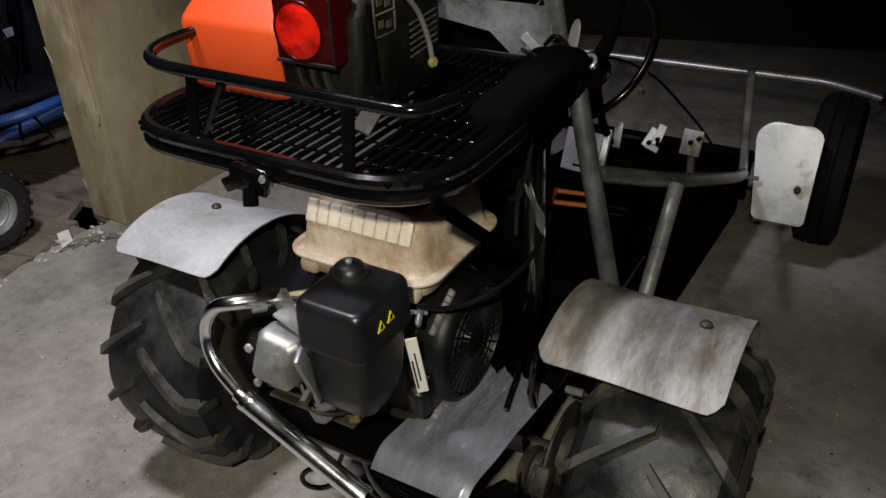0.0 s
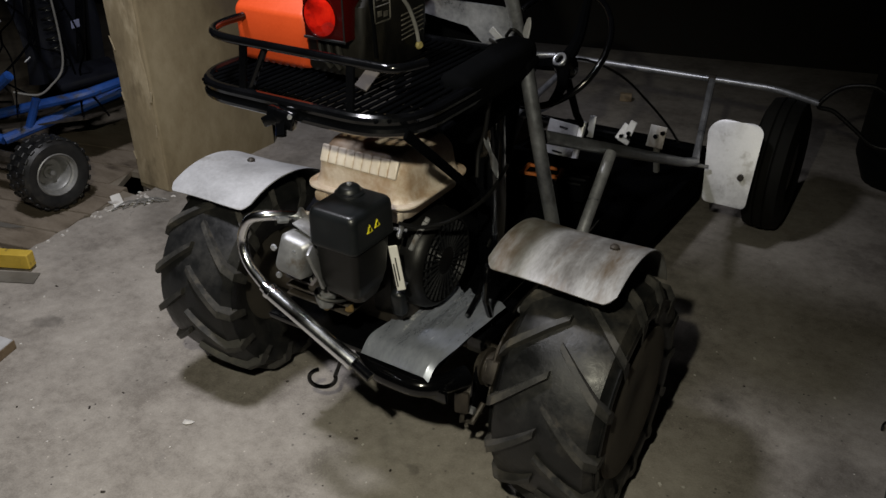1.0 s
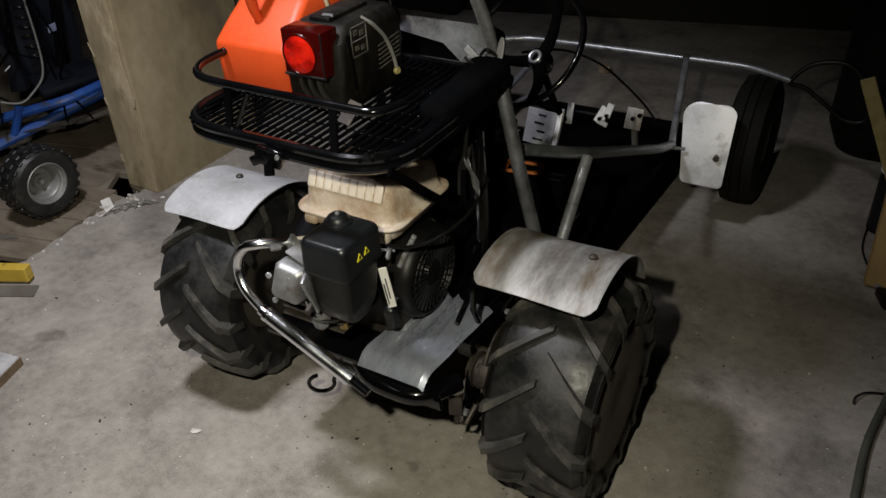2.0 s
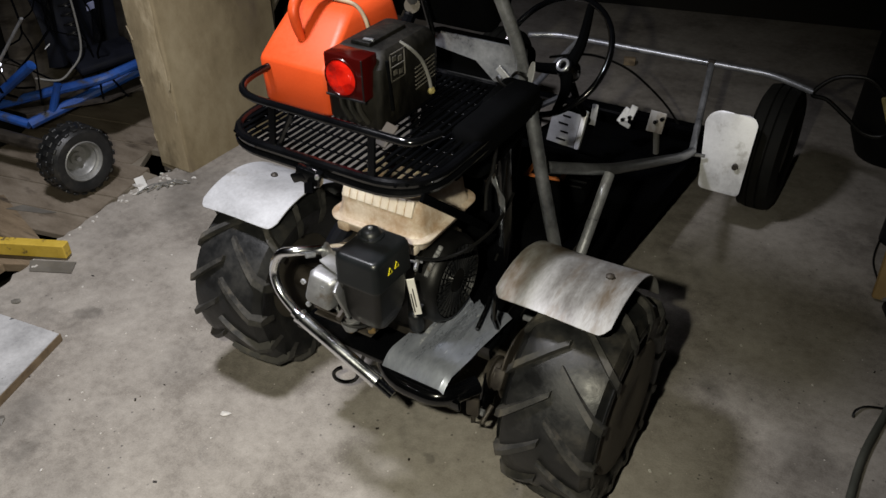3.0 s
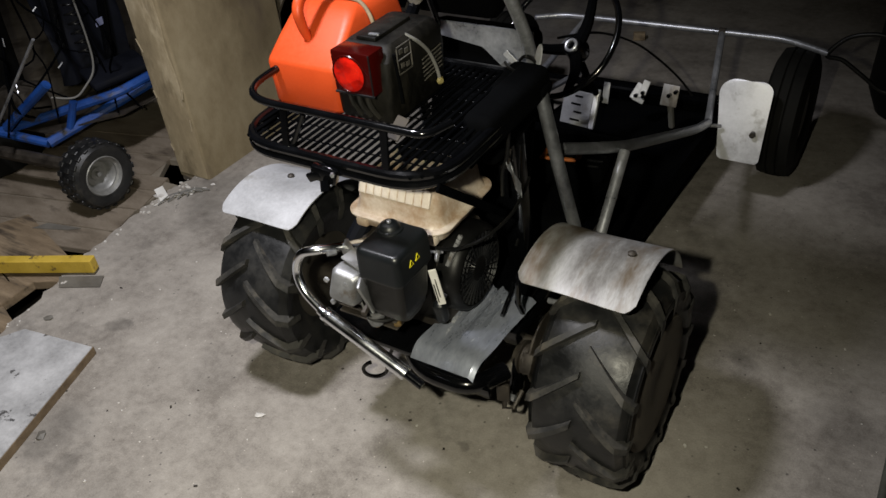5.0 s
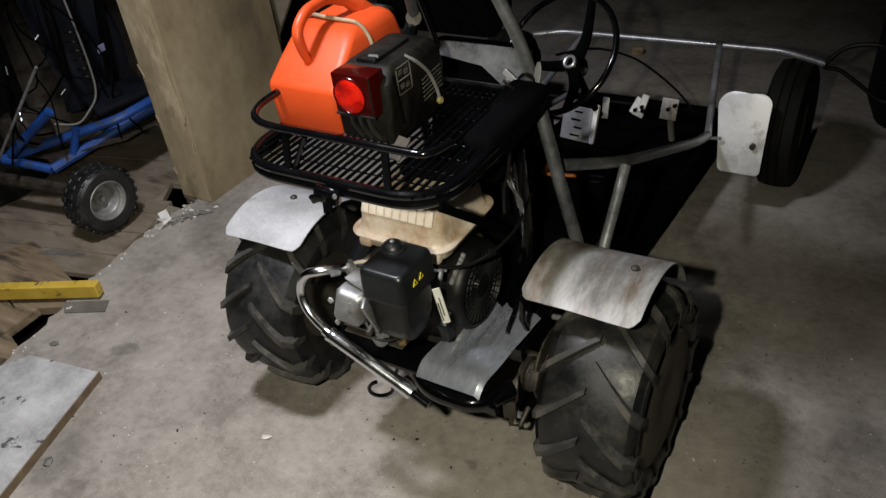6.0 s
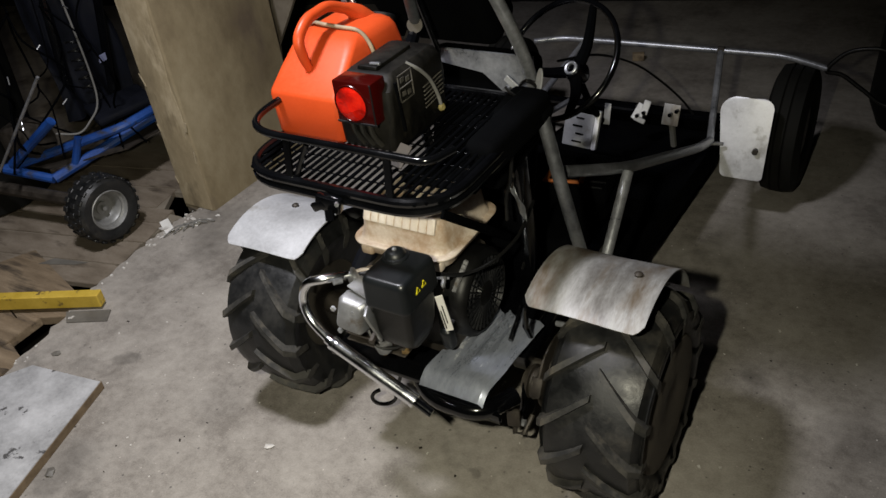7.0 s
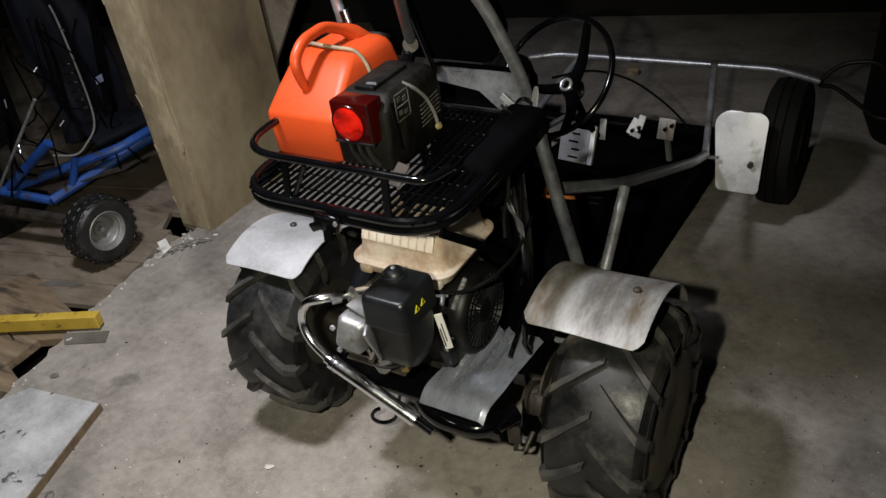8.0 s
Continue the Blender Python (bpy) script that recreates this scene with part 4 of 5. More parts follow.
for y, z in ((-0.287, 0.637), (-0.266, 0.639)):
    bm = bmesh.new()
    tri = [(0, -0.0078, -0.0065), (0, 0.0078, -0.0065), (0, 0, 0.0078)]
    a = [bm.verts.new(q) for q in tri]
    b = [bm.verts.new((0.0012, q[1], q[2])) for q in tri]
    bm.faces.new(a[::-1])
    bm.faces.new(b)
    for i in range(3):
        bm.faces.new((a[i], a[(i + 1) % 3], b[(i + 1) % 3], b[i]))
    tri_ob = part("warning_sticker", bm, WARN, cover, "small yellow warning triangle", 0, m=pose(0.1255, y, z))
    part("sticker_mark", box((0.1267, y, z - 0.0005), (0.001, 0.004, 0.007), 0, 1), BLACK, tri_ob, smooth=0)
rc = pose(0.136, -0.056, 0.462)
rec = part("recoil_cover", lathe([(-0.1, 0.1), (-0.05, 0.103), (-0.022, 0.102), (-0.012, 0.098), (-0.004, 0.09), (-0.003, 0.086), (-0.012, 0.084), (-0.014, 0.03), (-0.004, 0.027), (-0.002, 0.02), (-0.002, 0.004)], 48), DARK, block, "black recoil starter cover", m=rc)
for k in range(30):
    part("fin", box((-0.006, 0.056, 0), (0.007, 0.056, 0.0034), 0.001, 1), MATT, rec, m=rc @ pose(0, 0, 0, k * 12))
for k in range(2):
    part("fin_ring", lathe([(-0.007, 0.055 + 0.016 * k), (-0.004, 0.056 + 0.016 * k), (-0.007, 0.058 + 0.016 * k)], 32, closed=True), MATT, rec, m=rc)
part("blower_housing", loft([ring(0, 0, z, sx, sy, 0.03, 6) for z, sx, sy in ((0, 0.215, 0.2), (0.04, 0.21, 0.196), (0.05, 0.19, 0.176))]), GRIME, rec, "grimy blower housing", m=pose(0.03, -0.062, 0.462, 0, 90, 0))
for k in range(5):
    part("louvre", box((0.0, 0.0, 0.0), (0.011, 0.006, 0.034), 0.002, 1, (-30, 0, 0)), CAST, rec, m=pose(0.108, -0.132 + 0.009 * k, 0.532 + 0.005 * k, 0, 14, 0))
part("housing_boss", lathe([(0, 0.02), (0.01, 0.019), (0.013, 0.012)], 18, pose(0.1, -0.15, 0.44)), GRIME, rec)
part("grip", box((0.1, -0.175, 0.42), (0.03, 0.028, 0.06), 0.012, 3, (10, 0, 8)), COVER, block, "black starter handle")
lab = part("control_plate", box((0.1245, -0.212, 0.522), (0.003, 0.016, 0.098), 0.001, 1, (8, 3, -53)), WHITE, block, "white printed control plate")
for k in range(3):
    part("print_bar", box((0.1262 + 0.0022 * (k - 1), -0.2135 + 0.003 * (k - 1), 0.521 + 0.012 * (k - 1)), (0.001, 0.0022, 0.05), 0, 1, (8, 3, -53)), BLACK, lab)
part("governor_arm", box((0.115, -0.185, 0.582), (0.008, 0.03, 0.012), 0.003, 1, (20, 0, 20)), CAST, block, "dull metal lever")
part("throttle_cable", tube(curve_through([(0.112, -0.185, 0.598), (0.14, -0.15, 0.582), (0.175, -0.1, 0.585), (0.2, -0.02, 0.605), (0.19, 0.08, 0.63)], 6), 0.0038, 8), CABLE, block, "thin black throttle cable")
part("head_cover", loft([ring(0, 0, 0.0, 0.064, 0.076, 0.012), ring(0, 0, 0.026, 0.062, 0.074, 0.012), ring(0, 0, 0.036, 0.05, 0.06, 0.01), ring(0, 0, 0.0375, 0.044, 0.054, 0.009)]), CAST, block, "dull cast aluminium cover", m=pose(-0.018, -0.303, 0.556, 76, 10, 4))
part("head_flange", box((0.03, -0.318, 0.548), (0.008, 0.03, 0.08), 0.004, 2, (10, -14, 20)), CAST, block, "stained cast flange")
part("flange_bolt", tube([(0.034, -0.342, 0.52), (0.03, -0.32, 0.524)], 0.007, 6), GREASY, block, "dark bolt")
part("heat_shield", box((-0.004, -0.288, 0.603), (0.06, 0.035, 0.006), 0.002, 1, (0, 12, -8)), CAST, block, "thin bright heat shield")
part("exhaust_flange", box((-0.048, -0.262, 0.596), (0.044, 0.01, 0.034), 0.005, 2, (-20, 0, -35)), CAST, block, "bright exhaust flange")
for dx in (-0.018, 0.018):
    part("flange_nut", tube([(-0.05 + dx, -0.266 + dx * 0.6, 0.597), (-0.059 + dx, -0.282 + dx * 0.6, 0.601)], 0.0065, 6), STEEL, block, "bright nut")
part("spark_lead", tube(curve_through([(-0.005, -0.3, 0.51), (0.02, -0.31, 0.48), (0.05, -0.29, 0.47), (0.07, -0.25, 0.475)], 5), 0.0045, 8), CABLE, block, "black spark plug lead")
for x_, z_ in ((-0.055, 0.57), (-0.005, 0.575), (-0.05, 0.515)):
    part("cover_bolt", lathe([(0, 0.006), (0.005, 0.006), (0.006, 0.003)], 6, pose(x_, -0.33, z_, 0, 0, -90)), STEEL, block)
part("linkage_rod", tube([(0.05, -0.225, 0.6), (0.115, -0.165, 0.575)], 0.0028, 6), STEEL, block, "thin steel linkage rod")
part("carburettor", box((0.02, -0.2, 0.575), (0.07, 0.06, 0.06), 0.012, 2), CAST, block, "grimy carburettor")
part("cylinder", box((-0.02, -0.2, 0.48), (0.13, 0.12, 0.12), 0.01, 2), GREASY, block, "greasy finned cylinder")
for k in range(6):
    part("cooling_fin", box((-0.02, -0.215, 0.43 + 0.019 * k), (0.15, 0.12, 0.005), 0.002, 1), GREASY, block)
part("float_bowl", lathe([(0, 0.014), (0.012, 0.018), (0.03, 0.02), (0.032, 0.01)], 18, pose(0.02, -0.292, 0.452, 0, -90, 0)), CAST, block, "small dull float bowl")
part("bowl_nut", lathe([(0, 0.006), (0.008, 0.006)], 6, pose(0.02, -0.292, 0.443, 0, -90, 0)), BRASS, block, "dull brass bowl nut")
part("oil_drain", tube([(0.04, -0.25, 0.45), (0.055, -0.27, 0.44)], 0.008, 8), BRASS, block, "dull brass bolt")
part("fuel_hose", tube(curve_through([(-0.12, -0.1, 0.56), (-0.14, -0.14, 0.5), (-0.1, -0.17, 0.44), (-0.06, -0.18, 0.42)], 5), 0.022, 10), NAVY, block, "dark blue hose")
part("exhaust_pipe", tube(curve_through([(-0.05, -0.2, 0.575), (-0.07, -0.26, 0.597), (-0.1, -0.3, 0.607), (-0.135, -0.309, 0.59), (-0.154, -0.312, 0.545), (-0.135, -0.322, 0.505), (-0.087, -0.33, 0.472)], 7), 0.0098, 16), CHROME, block, "chromed bent exhaust pipe")
sil = part("silencer", tube([(-0.095, -0.33, 0.476), (-0.08, -0.331, 0.469), (-0.075, -0.331, 0.467), (-0.068, -0.331, 0.4635), (-0.05, -0.332, 0.456), (0.111, -0.337, 0.386)], 0.0145, 20, radii=[0.011, 0.012, 0.0146, 0.0148, 0.0145, 0.0145]), CHROME, block, "chromed slim silencer tube")
part("clamp_band", tube([(-0.083, -0.3305, 0.4705), (-0.075, -0.3308, 0.467)], 0.0158, 18), CHROME, sil, "steel clamp band")
part("end_ring", tube([(0.104, -0.3367, 0.389), (0.113, -0.3371, 0.3852)], 0.0155, 18), CHROME, sil, "bright end ring")
part("tailpipe", tube([(0.108, -0.337, 0.388), (0.15, -0.339, 0.369)], 0.009, 12), BLACK, sil, "black outlet")

# rack
RX0, RX1, RY0, RY1, RZ = -0.258, 0.2, -0.294, 0.15, 0.83
rack = part("rear_rack", tube(rounded([(RX0, RY0, RZ), (RX1, RY0, RZ), (RX1, RY1, RZ), (RX0, RY1, RZ)], 0.11, 8, True), 0.0095, 10, True), BLACK, kart, "black welded tube luggage rack")
part("lower_loop", tube(rounded([(RX0, RY0, RZ - 0.018), (RX1, RY0, RZ - 0.018), (RX1, RY1, RZ - 0.018), (RX0, RY1, RZ - 0.018)], 0.11, 8, True), 0.0095, 10, True), BLACK, rack)
band = bmesh.new()
line = rounded([(RX0, RY0, 0), (RX1, RY0, 0), (RX1, RY1, 0), (RX0, RY1, 0)], 0.11, 8, True)
walls = [[band.verts.new((q.x + (q.x + 0.03) * g, q.y + (q.y + 0.07) * g, z)) for q in line] for g, z in ((0.022, RZ), (0.022, RZ - 0.018), (-0.012, RZ - 0.018), (-0.012, RZ))]
for a in range(4):
    A, B = walls[a], walls[(a + 1) % 4]
    for k in range(len(line)):
        band.faces.new((A[k], A[(k + 1) % len(line)], B[(k + 1) % len(line)], B[k]))
part("side_band", band, WIRE, rack, "flat black band round the rack")
part("guard_loop", tube(rounded([(0.202, -0.225, 0.914), (0.185, -0.281, 0.914), (-0.236, -0.283, 0.915), (-0.242, 0.02, 0.915)], 0.1, 9), 0.0075, 12), BLACK, rack)
for x, lean in ((-0.118, 0.012), (0.105, 0.0)):
    part("post", box((x, -0.289, 0.872), (0.015, 0.006, 0.088), 0.001, 1, (-6, lean * 300, 0)), BLACK, rack)
part("post_brace", tube([(-0.108, -0.288, 0.838), (-0.07, -0.284, 0.908)], 0.006, 8), BLACK, rack)
part("post", tube([(-0.252, -0.14, 0.83), (-0.242, -0.14, 0.914)], 0.008, 8), BLACK, rack)
WIRES = 27
for k in range(WIRES):
    x = RX0 + 0.014 + k * (RX1 - RX0 - 0.028) / (WIRES - 1)
    part("wire", tube([(x, RY0 + (0.035 if k in (0, WIRES - 1) else 0.012 if k in (1, WIRES - 2) else 0.0), RZ + 0.002), (x, RY1 - 0.01, RZ + 0.002)], 0.0034, 6), WIRE, rack, smooth=60)
for k in range(8):
    part("cross_wire", tube([(RX0, -0.245 + k * 0.05, RZ - 0.002), (RX1, -0.245 + k * 0.05, RZ - 0.002)], 0.0016, 6), BLACK, rack, smooth=60)
for x in (-0.1, 0.1):
    part("rack_leg", tube([(x, 0.12, 0.8), (x, 0.2, 0.3)], 0.012, 8), BLACK, rack)
part("rack_brace", box((0.2, -0.168, 0.721), (0.006, 0.3, 0.017), 0.002, 1, (-40.6, 0, 0)), WIRE, rack, "flat black brace strip")
cl = part("clamp", box((-0.02, -0.312, 0.812), (0.05, 0.02, 0.03), 0.004, 2, (0, 12, 10)), BLACK, rack, "black screw clamp")
part("clamp_screw", tube([(-0.012, -0.325, 0.806), (-0.006, -0.334, 0.79)], 0.009, 8), BLACK, cl)
part("clamp_wing", box((-0.038, -0.322, 0.808), (0.03, 0.008, 0.018), 0.003, 2, (0, -25, 8)), BLACK, cl)
part("clamp_bolt", tube([(0.006, -0.322, 0.822), (0.011, -0.328, 0.823)], 0.004, 6), STEEL, cl)

# ---- things on the rack ----
can = thing("jerrycan", "bright orange-red plastic fuel canister standing on the rack", "canister")
SEC = [(0.832, -0.25, -0.108, -0.144, 0.09, 0.02), (0.837, -0.26, -0.098, -0.153, 0.097, 0.02), (0.846, -0.264, -0.094, -0.157, 0.1, 0.018), (0.925, -0.264, -0.092, -0.158, 0.1, 0.014), (0.93, -0.2635, -0.092, -0.156, 0.1, 0.014), (0.934, -0.263, -0.093, -0.153, 0.1, 0.014), (0.965, -0.26, -0.097, -0.116, 0.098, 0.016), (0.994, -0.256, -0.103, -0.078, 0.095, 0.018), (1.006, -0.252, -0.11, -0.058, 0.091, 0.02), (1.013, -0.245, -0.12, -0.042, 0.083, 0.02), (1.015, -0.235, -0.135, -0.026, 0.07, 0.018)]
body = part("body", loft([ring((x0 + x1) / 2, (y0 + y1) / 2, z, x1 - x0, y1 - y0, r, 6) for z, x0, x1, y0, y1, r in SEC]), ORANGE, can, smooth=34)
grip = rounded([(-0.176, -0.085, 0.92), (-0.184, -0.116, 0.975), (-0.19, -0.122, 1.028), (-0.19, -0.086, 1.056), (-0.19, -0.015, 1.06), (-0.178, 0.045, 1.032), (-0.162, 0.09, 0.985)], 0.02, 7)
GN = len(grip) - 1
part("handle", tube(grip, 0.011, 16, radii=[0.007 + 0.004 * min(1, k / GN / 0.25) + 0.01 * max(0, k / GN - 0.8) / 0.2 for k in range(GN + 1)]), ORANGE, can, smooth=60)
part("cap", lathe([(0, 0.026), (0.02, 0.026), (0.022, 0.02)], 20, pose(-0.15, 0.1, 0.985, 0, -60, 90)), MATT, can, "black screw cap")
cord = tagged(to_object("tie_cord", tube(curve_through([(-0.275, 0.02, 0.93), (-0.265, 0.0, 0.985), (-0.24, -0.012, 1.019), (-0.2, -0.02, 1.022), (-0.165, -0.022, 1.021), (-0.12, -0.02, 1.016), (-0.098, -0.018, 0.99), (-0.088, -0.018, 0.95)], 6), 0.0042, 8), CORD, smooth=60), "cream elastic cord stretched over the canister", "cord", "", "thing")

case = thing("equipment_case", "grimy black plastic equipment case with vents, strapped to the rack", "case")
part("body", loft([ring(-0.036, -0.055, 0.837, 0.118, 0.185, 0.01), ring(-0.036, -0.055, 0.845, 0.126, 0.194, 0.012), ring(-0.035, -0.055, 0.92, 0.132, 0.2, 0.014), ring(-0.034, -0.053, 0.958, 0.126, 0.194, 0.014), ring(-0.034, -0.045, 0.976, 0.108, 0.168, 0.014), ring(-0.034, -0.045, 0.982, 0.094, 0.15, 0.012)]), GRIME, case)
part("top_grip", box((-0.04, -0.055, 0.984), (0.046, 0.12, 0.012), 0.005, 2), GRIME, case)
part("top_clip", box((-0.03, -0.1, 0.988), (0.024, 0.01, 0.01), 0.004, 2, (0, 0, 10)), DULL_STEEL, case, "worn metal clip")
for k in range(3):
    part("rib", tube(curve_through([(-0.064 + 0.02 * k, -0.154, 0.9), (-0.056 + 0.02 * k, -0.16, 0.875), (-0.04 + 0.02 * k, -0.156, 0.85)], 4), 0.006, 8), GRIME, case)
for y0, y1, z0, z1 in ((-0.122, -0.12, 0.926, 0.98), (-0.077, -0.075, 0.926, 0.98), (-0.122, -0.075, 0.978, 0.98), (-0.122, -0.075, 0.926, 0.928), (-0.12, -0.077, 0.953, 0.9545)):
    part("label_frame", box((0.0318, (y0 + y1) / 2, (z0 + z1) / 2), (0.002, y1 - y0, z1 - z0), 0, 1), PALE, case, "thin pale frame line")
for a, b in ((-0.108, 0.968), (-0.09, 0.964), (-0.106, 0.941), (-0.089, 0.938)):
    part("label_mark", box((0.0316, a, b), (0.0012, 0.011, 0.009), 0, 1), PALE, case)
for k in range(6):
    part("vent_slat", box((0.0315, -0.008, 0.885 + 0.0085 * k), (0.003, 0.07, 0.0026), 0.001, 1, (5, 0, 0)), PALE, case)
part("side_groove", tube([(0.0295, -0.128, 0.97), (0.031, -0.126, 0.93), (0.0305, -0.12, 0.87)], 0.0035, 8), CLOTH, case, "dark seam")
# Cream cord drawn in grey: its dimness on this side is put into the colour
part("side_cord", tube(curve_through([(0.012, -0.062, 0.981), (0.028, -0.052, 0.968), (0.034, -0.036, 0.95), (0.035, -0.02, 0.93), (0.035, -0.002, 0.895), (0.035, 0.006, 0.866)], 5), 0.0036, 8), GREY, case, "cream cord")
part("cord_tip", lathe([(0, 0.007), (0.004, 0.008), (0.008, 0.005)], 14, pose(0.033, 0.007, 0.862, 0, 0, -20)), TIP, case, "yellow cord end")
part("foot", box((0.06, -0.185, 0.855), (0.024, 0.05, 0.004), 0.001, 1, (30, 20, 10)), GREASY, case, "bent metal tab")
tl = part("tail_lamp", box((-0.03, -0.158, 0.946), (0.088, 0.046, 0.082), 0.004, 2), LAMP_DARK, case, "square red plastic tail lamp")
part("round_lens", lathe([(0, 0.034), (0.002, 0.033), (0.004, 0.026), (0.0052, 0.012), (0.0055, 0.001)], 36, pose(-0.037, -0.18, 0.944, 0, 0, -90)), LAMP_RED, tl, "bright red round lens")
part("lens_rim", tube([Vector((-0.037 + 0.035 * math.cos(k * math.pi / 20), -0.181, 0.944 + 0.035 * math.sin(k * math.pi / 20))) for k in range(40)], 0.0022, 6, True), LAMP_DARK, tl)

part("lamp_trim", box((-0.03, -0.181, 0.906), (0.09, 0.003, 0.005), 0.001, 1), MATT, tl, "dark trim strip")
part("lamp_trim", box((0.012, -0.181, 0.946), (0.003, 0.003, 0.08), 0.001, 1), MATT, tl, "dark trim strip")

# ---- beside the kart ----
board = thing("board", "worn pale grey laminated board with brown edge on the concrete", "board")
BO = [(-1.005, -0.37), (-1.27, -0.41), (-1.42, -0.64), (-1.12, -0.95), (-0.86, -0.83)]
part("core", slab(BO, 0.001, 0.026), EDGE_BROWN, board, "brown chipboard core", smooth=0)
part("laminate", slab([(-1.1 + (x + 1.1) * 0.99, -0.65 + (y + 0.65) * 0.99) for x, y in BO], 0.026, 0.0285), BOARD, board, "scuffed pale grey laminate", smooth=0)
tagged(to_object("yellow_bar", box((-1.5, -0.18, 0.035), (0.38, 0.036, 0.05), 0.003, 1, (0, 0, 25)), YELLOW), "yellow painted bar lying across the pit planks", "bar", "", "thing")
for out, top, lab in (([(-1.44, -0.1), (-1.425, -0.185), (-1.5, -0.225), (-1.58, -0.262), (-2.0, -0.13), (-1.9, 0.04)], -0.008, "brown plank covering the pit"), ([(-1.5, -0.23), (-1.496, -0.352), (-1.53, -0.47), (-2.0, -0.36), (-2.0, -0.14), (-1.585, -0.268)], -0.004, "pale brown plank covering the pit"), ([(-1.37, -0.44), (-1.36, -0.52), (-1.45, -0.78), (-1.9, -0.72), (-1.53, -0.48)], 0.0, "brown plank beside the pit edge"), ([(-1.37, -0.392), (-1.33, -0.425), (-1.38, -0.437), (-1.53, -0.473), (-1.64, -0.4), (-1.5, -0.35)], -0.012, "short light-brown plank end beside the pit")):
    tagged(to_object("pit_plank", slab(out, top - 0.03, top, 0.002), WOOD), lab, "plank", "planks over the pit", "thing")
tagged(to_object("floor_strip", slab([(-1.43, -0.177), (-1.289, -0.106), (-1.253, -0.153), (-1.38, -0.215)][::-1], 0.001, 0.004), STRIP), "flat grey strip lying on the concrete", "strip", "", "thing")
tagged(to_object("floor_strip", slab([(-1.62, 0.06), (-1.66, 0.03), (-1.8, -0.02), (-1.77, 0.03)], -0.011, -0.006), STRIP), "flat dark strip lying beside the planks", "strip", "", "thing")

random.seed(11)


def scrap(x, y, s, turn, mat=None, label="crumpled pale scrap lying at the foot of the pier"):
    bm = bmesh.new()
    n = 6
    c = bm.verts.new((0, 0, 0.35 * s))
    vs = [bm.verts.new((s * random.uniform(0.6, 1.1) * math.cos(k * math.tau / n), 0.6 * s * random.uniform(0.6, 1.1) * math.sin(k * math.tau / n), random.uniform(0, 0.35) * s)) for k in range(n)]
    lo = [bm.verts.new((v.co.x * 0.8, v.co.y * 0.8, 0)) for v in vs]
    for k in range(n):
        bm.faces.new((c, vs[k], vs[(k + 1) % n]))
        bm.faces.new((vs[k], lo[k], lo[(k + 1) % n], vs[(k + 1) % n]))
    bm.faces.new(lo[::-1])
    return tagged(to_object("scrap", bm, mat or SCRAP, smooth=0, m=pose(x, y, 0.001, 0, 0, turn)), label, "scrap", "scraps on the floor", "thing")


for x, y, s, a in ((-1.487, 0.33, 0.035, 20), (-1.43, 0.36, 0.022, 60), (-1.40, 0.40, 0.026, 100), (-1.44, 0.42, 0.016, 0), (-1.37, 0.44, 0.014, 40), (-1.46, 0.28, 0.014, 80), (-1.36, 0.475, 0.012, 10)):
    scrap(x, y, s, a)
tagged(to_object("torn_label", box((-1.487, 0.335, 0.012), (0.085, 0.035, 0.003), 0.001, 1, (8, 6, -28)), WHITE, smooth=0), "torn white card lying on the scraps", "card", "", "thing")
for k in range(4):
    tagged(to_object("twig", tube(curve_through([(-1.45 + 0.02 * k, 0.28 + 0.03 * k, 0.004), (-1.43 + 0.015 * k, 0.34 + 0.02 * k, 0.022), (-1.4 + 0.02 * k, 0.38 + 0.02 * k, 0.006)], 4), 0.0025, 6), GREY), "thin grey wire offcut among the scraps", "offcut", "wire offcuts", "thing")
scrap(-0.4, -0.335, 0.018, 40, None, "pale triangular flake lying on the concrete")
scrap(-0.88, -0.653, 0.022, 110, STRIP, "dark bent offcut beside the board")
scrap(-1.277, -0.331, 0.018, 30, STRIP, "dark curled offcut near the slab edge")
tagged(to_object("tan_block", box((-0.34, 2.3, 0.019), (0.055, 0.03, 0.036), 0.004, 2, (0, 0, 20)), CORD), "small tan offcut lying on the far floor", "offcut", "", "thing")
bm = bmesh.new()
for k in range(190):
    if k < 34:
        t = random.random() * (len(EDGE) - 3) + 2
        i = min(int(t), len(EDGE) - 2)
        x = EDGE[i][0] + (EDGE[i + 1][0] - EDGE[i][0]) * (t - i) + random.uniform(-0.01, 0.04)
        y = EDGE[i][1] + (EDGE[i + 1][1] - EDGE[i][1]) * (t - i)
    else:
        x, y = random.uniform(-1.2, 1.1), random.uniform(-0.9, 0.9)
    s = random.uniform(0.0015, 0.006) * (1.3 if k < 34 else 0.8)
    box((x, y, s * 0.3), (s * random.uniform(0.8, 1.8), s, s * 0.6), 0, 1, (0, 0, random.uniform(0, 180)), bm=bm)
tagged(to_object("floor_grit", bm, SCRAP, smooth=0), "pale grit and chips scattered over the concrete", "grit", "", "stuff")

random.seed(17)
bm = bmesh.new()
for k in range(70):
    x, y = random.uniform(-1.25, 1.1), random.uniform(-0.95, 0.8)
    s = random.uniform(0.0015, 0.006) * (1.8 if k % 17 == 0 else 0.8)
    box((x, y, s * 0.25), (s * random.uniform(0.8, 2.2), s, s * 0.5), 0, 1, (0, 0, random.uniform(0, 180)), bm=bm)
tagged(to_object("floor_crumbs", bm, GREASY, smooth=0), "dark crumbs of dirt scattered over the concrete", "dirt", "", "stuff")

